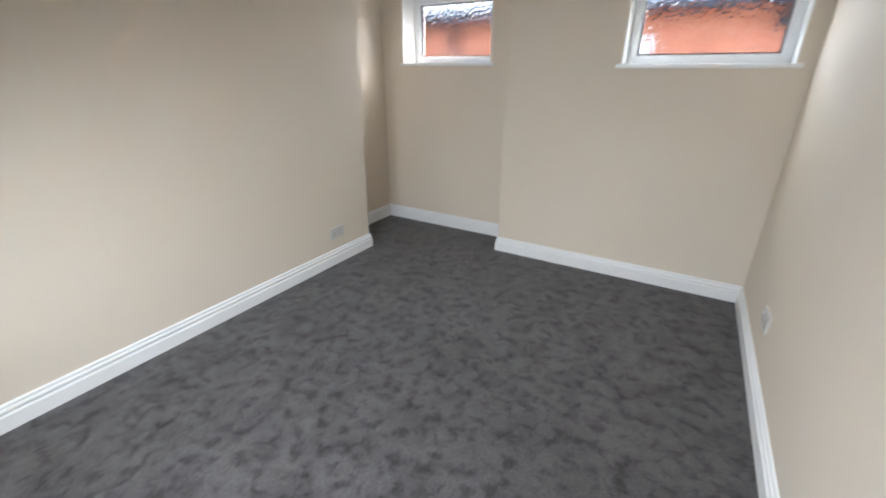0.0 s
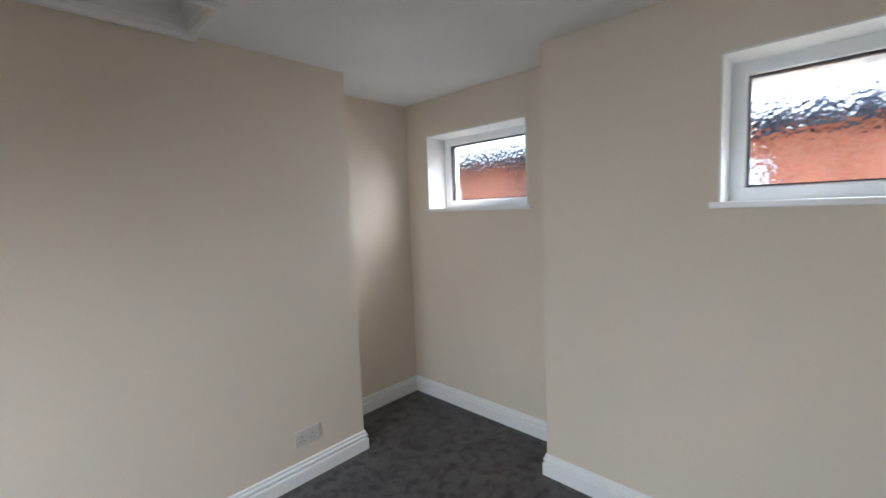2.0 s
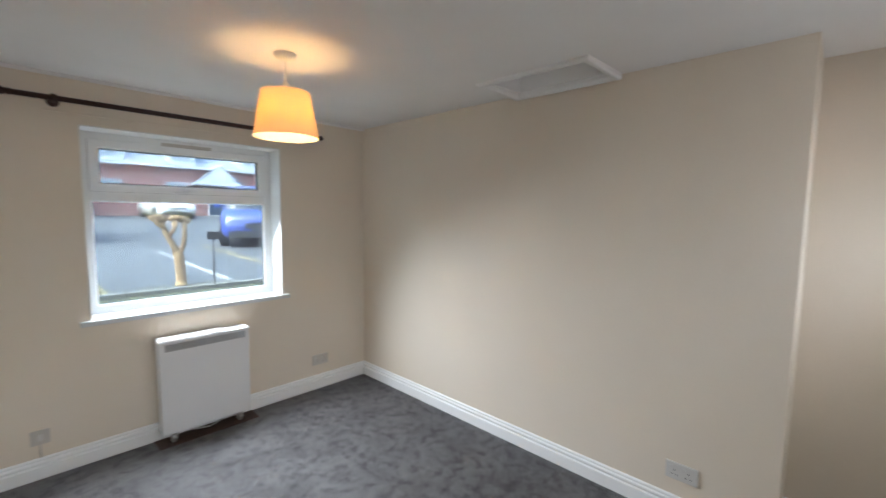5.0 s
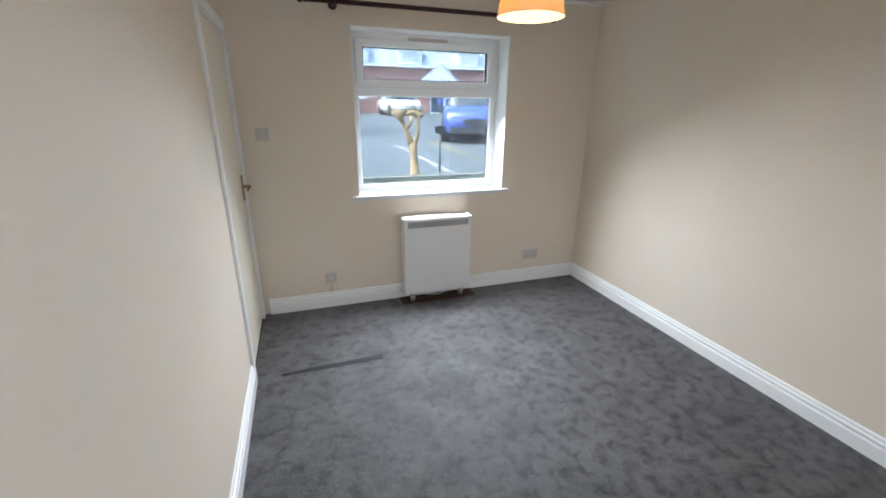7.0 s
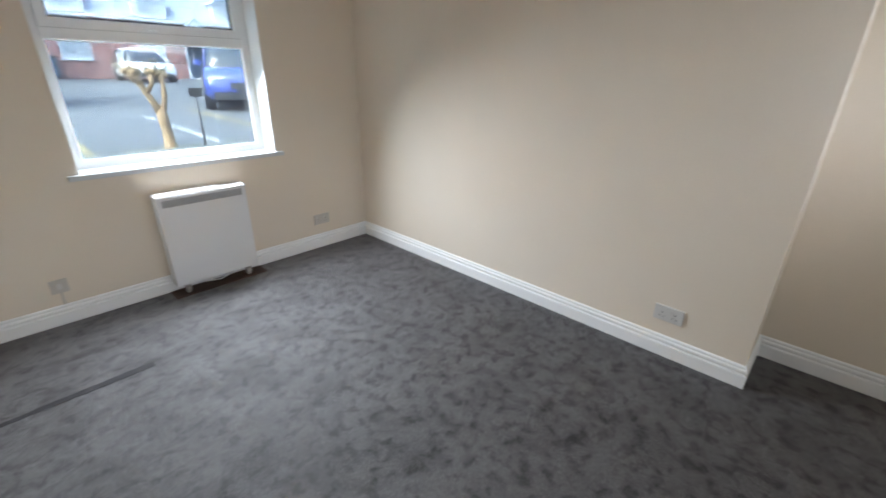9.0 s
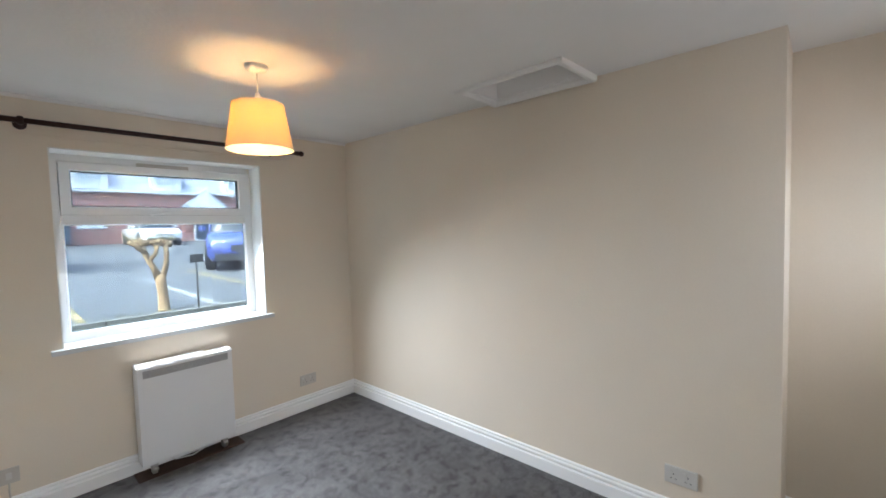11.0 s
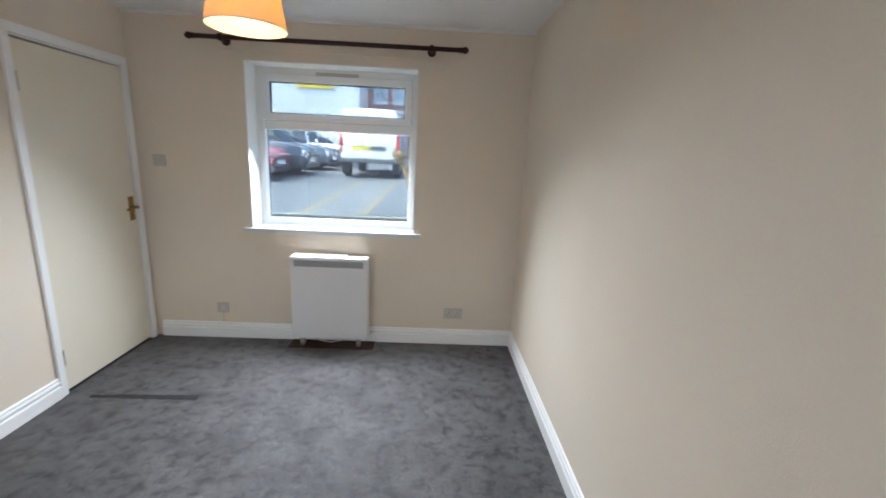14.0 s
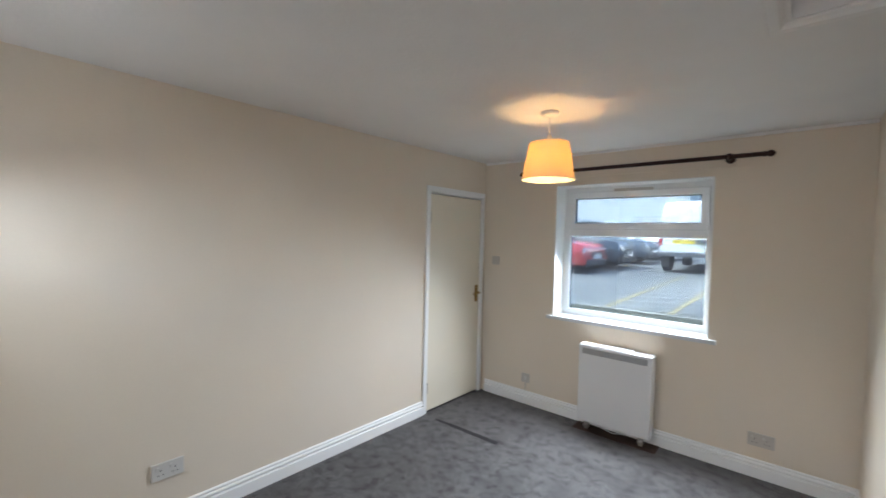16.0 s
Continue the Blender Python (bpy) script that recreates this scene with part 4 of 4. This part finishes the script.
car("grey_car", "dark grey car parked in the row", (6.3, -12.0, ground_z(-12.0)), 90, paint("grey_car_paint", (0.08, 0.1, 0.13)))
car("silver_car", "white car parked at the end of the row", (5.9, -14.6, ground_z(-14.6)), 90, paint("pale_car_paint", (0.68, 0.69, 0.7)))


# ---- buildings across the car park ----
def far_window(parent, x0, x1, z0, z1, y, bars=2):
    """A white-framed window facing +y."""
    w = part("window", rect_ring(bmesh.new(), x0, x1, z0, z1, 0.09, y + 0.06, y - 0.05, 0.01), M_WHITE_TRIM, parent, "white window frame")
    box_part("pane", (x0 + 0.08, x1 - 0.08, y - 0.02, y + 0.02, z0 + 0.08, z1 - 0.08), M_SKY_PALE_GLASS, w)
    for k in range(1, bars + 1):
        x = x0 + (x1 - x0) * k / (bars + 1)
        box_part("glazing_bar", (x - 0.025, x + 0.025, y + 0.02, y + 0.05, z0 + 0.08, z1 - 0.08), M_WHITE_TRIM, w)
    box_part("sill", (x0 - 0.06, x1 + 0.06, y, y + 0.12, z0 - 0.07, z0), M_WHITE_TRIM, w)


def gable(bm, x0, x1, y0, y1, z0, z1, over=0.0):
    """A prism roof with its ridge along y."""
    c = (x0 + x1) / 2
    v = [bm.verts.new(p) for p in ((x0 - over, y0, z0), (x1 + over, y0, z0), (c, y0, z1), (x0 - over, y1, z0), (x1 + over, y1, z0), (c, y1, z1))]
    for f in ((0, 1, 2), (5, 4, 3), (0, 2, 5, 3), (1, 4, 5, 2), (0, 3, 4, 1)):
        bm.faces.new([v[i] for i in f])
    return bm


FY = -26.5
houses = tagged(thing("terraced_houses", "", ""), "red brick terraced houses with slate roof and white dormers", "houses")
box_part("wall", (-26.0, 1.5, FY - 8, FY, 0.6, 4.15), M_BRICK, houses)
bm = bmesh.new()
v = [bm.verts.new(p) for x in (-26.0, 1.5) for p in ((x, FY + 0.3, 4.1), (x, FY - 2.4, 7.0), (x, FY - 5.6, 7.0), (x, FY - 8.3, 4.1))]
for f in ((0, 1, 2, 3), (7, 6, 5, 4), (0, 4, 5, 1), (1, 5, 6, 2), (2, 6, 7, 3), (3, 7, 4, 0)):
    bm.faces.new([v[i] for i in f])
part("roof", bm, M_SLATE, houses, "blue-grey slate roof")
box_part("gutter", (-26.0, 1.5, FY + 0.28, FY + 0.4, 4.05, 4.16), M_WHITE_TRIM, houses)
for x in (-1.62, -5.25, -9.4, -13.4, -17.4):
    dormer = box_part("dormer", (x - 0.8, x + 0.8, FY - 1.9, FY + 0.1, 4.0, 5.25), M_WHITE_TRIM, houses, label="white dormer")
    part("dormer_roof", gable(bmesh.new(), x - 0.85, x + 0.85, FY - 2.4, FY + 0.22, 5.25, 5.9, 0.1), M_SLATE, dormer)
    far_window(houses, x - 0.6, x + 0.6, 4.3, 5.15, FY + 0.1)
for x in (-1.58, -5.0, -10.6, -14.5, -18.4):
    far_window(houses, x - 0.62, x + 0.62, 2.08, 3.2, FY)
for x in (0.65, -7.2, -12.6):
    box_part("front_door", (x - 0.45, x + 0.45, FY, FY + 0.06, 1.1, 3.1), M_FRONT_DOOR, houses, 0.01, "dark front door")
    part("door_surround", rect_ring(bmesh.new(), x - 0.57, x + 0.57, 1.08, 3.24, 0.12, FY + 0.09, FY, 0.01), M_WHITE_TRIM, houses)
box_part("canopy", (0.0, 1.35, FY, FY + 0.8, 3.25, 3.4), M_WHITE_TRIM, houses, 0.02)
porch = part("porch_gable", gable(bmesh.new(), -8.7, -5.75, FY, FY + 0.9, 3.05, 4.35, 0.1), M_SLATE, houses, "slate porch roof with a white gable")
part("bargeboard", gable(bmesh.new(), -8.5, -5.95, FY + 0.9, FY + 0.96, 3.07, 4.2), M_WHITE_TRIM, houses, "white gable panel")

tall = tagged(thing("corner_house", "", ""), "taller red brick house with white windows beside the terrace", "house")
box_part("wall", (1.5, 5.0, FY - 8, FY + 1.2, 0.6, 6.6), M_BRICK, tall)
part("roof", gable(bmesh.new(), 1.5, 5.0, FY - 8, FY + 1.4, 6.6, 8.4, 0.2), M_SLATE, tall)
box_part("corner_strip", (1.42, 1.68, FY + 1.2, FY + 1.28, 1.0, 6.6), M_WHITE_TRIM, tall, label="white downpipe strip")
for x in (2.9, 4.2):
    far_window(tall, x - 0.45, x + 0.45, 4.6, 5.6, FY + 1.2)
    far_window(tall, x - 0.45, x + 0.45, 2.1, 3.2, FY + 1.2)
box_part("string_course", (1.5, 5.0, FY + 1.2, FY + 1.26, 4.0, 4.2), M_WHITE_TRIM, tall)
bin_ = tagged(thing("wheelie_bin", "", "", at=(-0.35, FY + 0.6, ground_z(FY))), "dark wheelie bin standing by the brick wall", "bin")
box_part("tub", (-0.28, 0.28, -0.3, 0.3, 0.06, 0.95), M_FRONT_DOOR, bin_, 0.05)
box_part("lid", (-0.3, 0.3, -0.33, 0.33, 0.95, 1.05), M_TRIM, bin_, 0.03)

hall = tagged(thing("rendered_building", "", ""), "large white rendered building with a small yellow sign", "building")
box_part("wall", (5.0, 34.0, -30.0, -22.0, 0.6, 8.0), M_RENDER, hall)
box_part("roof", (4.7, 34.3, -30.3, -21.7, 8.0, 8.3), M_SLATE, hall)
box_part("sign_board", (6.5, 8.5, -22.0, -21.9, 4.88, 5.3), M_PLATE_Y, hall, 0.02, "yellow sign board")

# ---- neighbour behind the high windows ----
shed = tagged(thing("brick_outbuilding", "", ""), "low orange-red brick outbuilding with a dark tiled roof edge", "outbuilding")
NY = 7.5
box_part("wall", (-4.4, 9.0, NY, NY + 5, 0.3, 2.27), M_ORANGE_BRICK, shed)
bm = bmesh.new()
v = [bm.verts.new(p) for x in (-4.6, 9.2) for p in ((x, NY - 0.25, 2.24), (x, NY - 0.25, 2.36), (x, NY + 0.35, 2.52), (x, NY + 5.3, 2.24))]
for f in ((0, 1, 2, 3), (7, 6, 5, 4), (0, 4, 5, 1), (1, 5, 6, 2), (2, 6, 7, 3), (3, 7, 4, 0)):
    bm.faces.new([v[i] for i in f])
part("roof", bm, M_DARK_ROOF, shed, "dark tiled roof edge")
tile_bm = tube(bmesh.new(), [(0, NY - 0.34, 2.3), (0, NY - 0.3, 2.335), (0, NY + 0.36, 2.51)], [0.1, 0.115, 0.115], 12)
first = part("pantile", tile_bm, M_DARK_ROOF, shed, smooth=True)
first.location.x = -4.4
for k in range(1, 40):
    tile = new("pantile", first.data)
    tile.parent = shed
    tile.location.x = -4.4 + k * 0.34
part("downpipe", tube(bmesh.new(), [(-1.5, NY - 0.08, 2.24), (-1.5, NY - 0.06, 1.2), (-1.5, NY - 0.06, 0.5)], 0.045, 10), M_TRIM, shed, "black downpipe", True)
part("wall_lamp", capped_lathe(bmesh.new(), [(0.05, 0.0), (0.1, -0.05), (0.11, -0.12), (0.06, -0.16)], (3.02, NY, 2.08), "y", 16), M_TRIM, shed, "black bulkhead lamp", True)
box_part("white_panel", (1.15, 1.6, NY - 0.02, NY, 1.2, 1.95), M_WHITE_TRIM, shed, 0.01, "white panel on the wall")
hedge = tagged(thing("garden_hedge", "", ""), "leafy green hedge beyond the outbuilding", "hedge")
bm = bmesh.new()
for k in range(2600):
    c = Vector((rnd.uniform(-12, -4.7), rnd.uniform(7.7, 9.6), 0.5 + 2.3 * rnd.random() ** 0.6))
    a, b = [Vector((rnd.uniform(-1, 1), rnd.uniform(-1, 1), rnd.uniform(-1, 1))).normalized() * 0.09 for _ in "ab"]
    bm.faces.new([bm.verts.new(p) for p in (c - a, c + b * 0.5, c + a, c - b * 0.5)])
part("foliage", bm, M_LEAF, hedge)
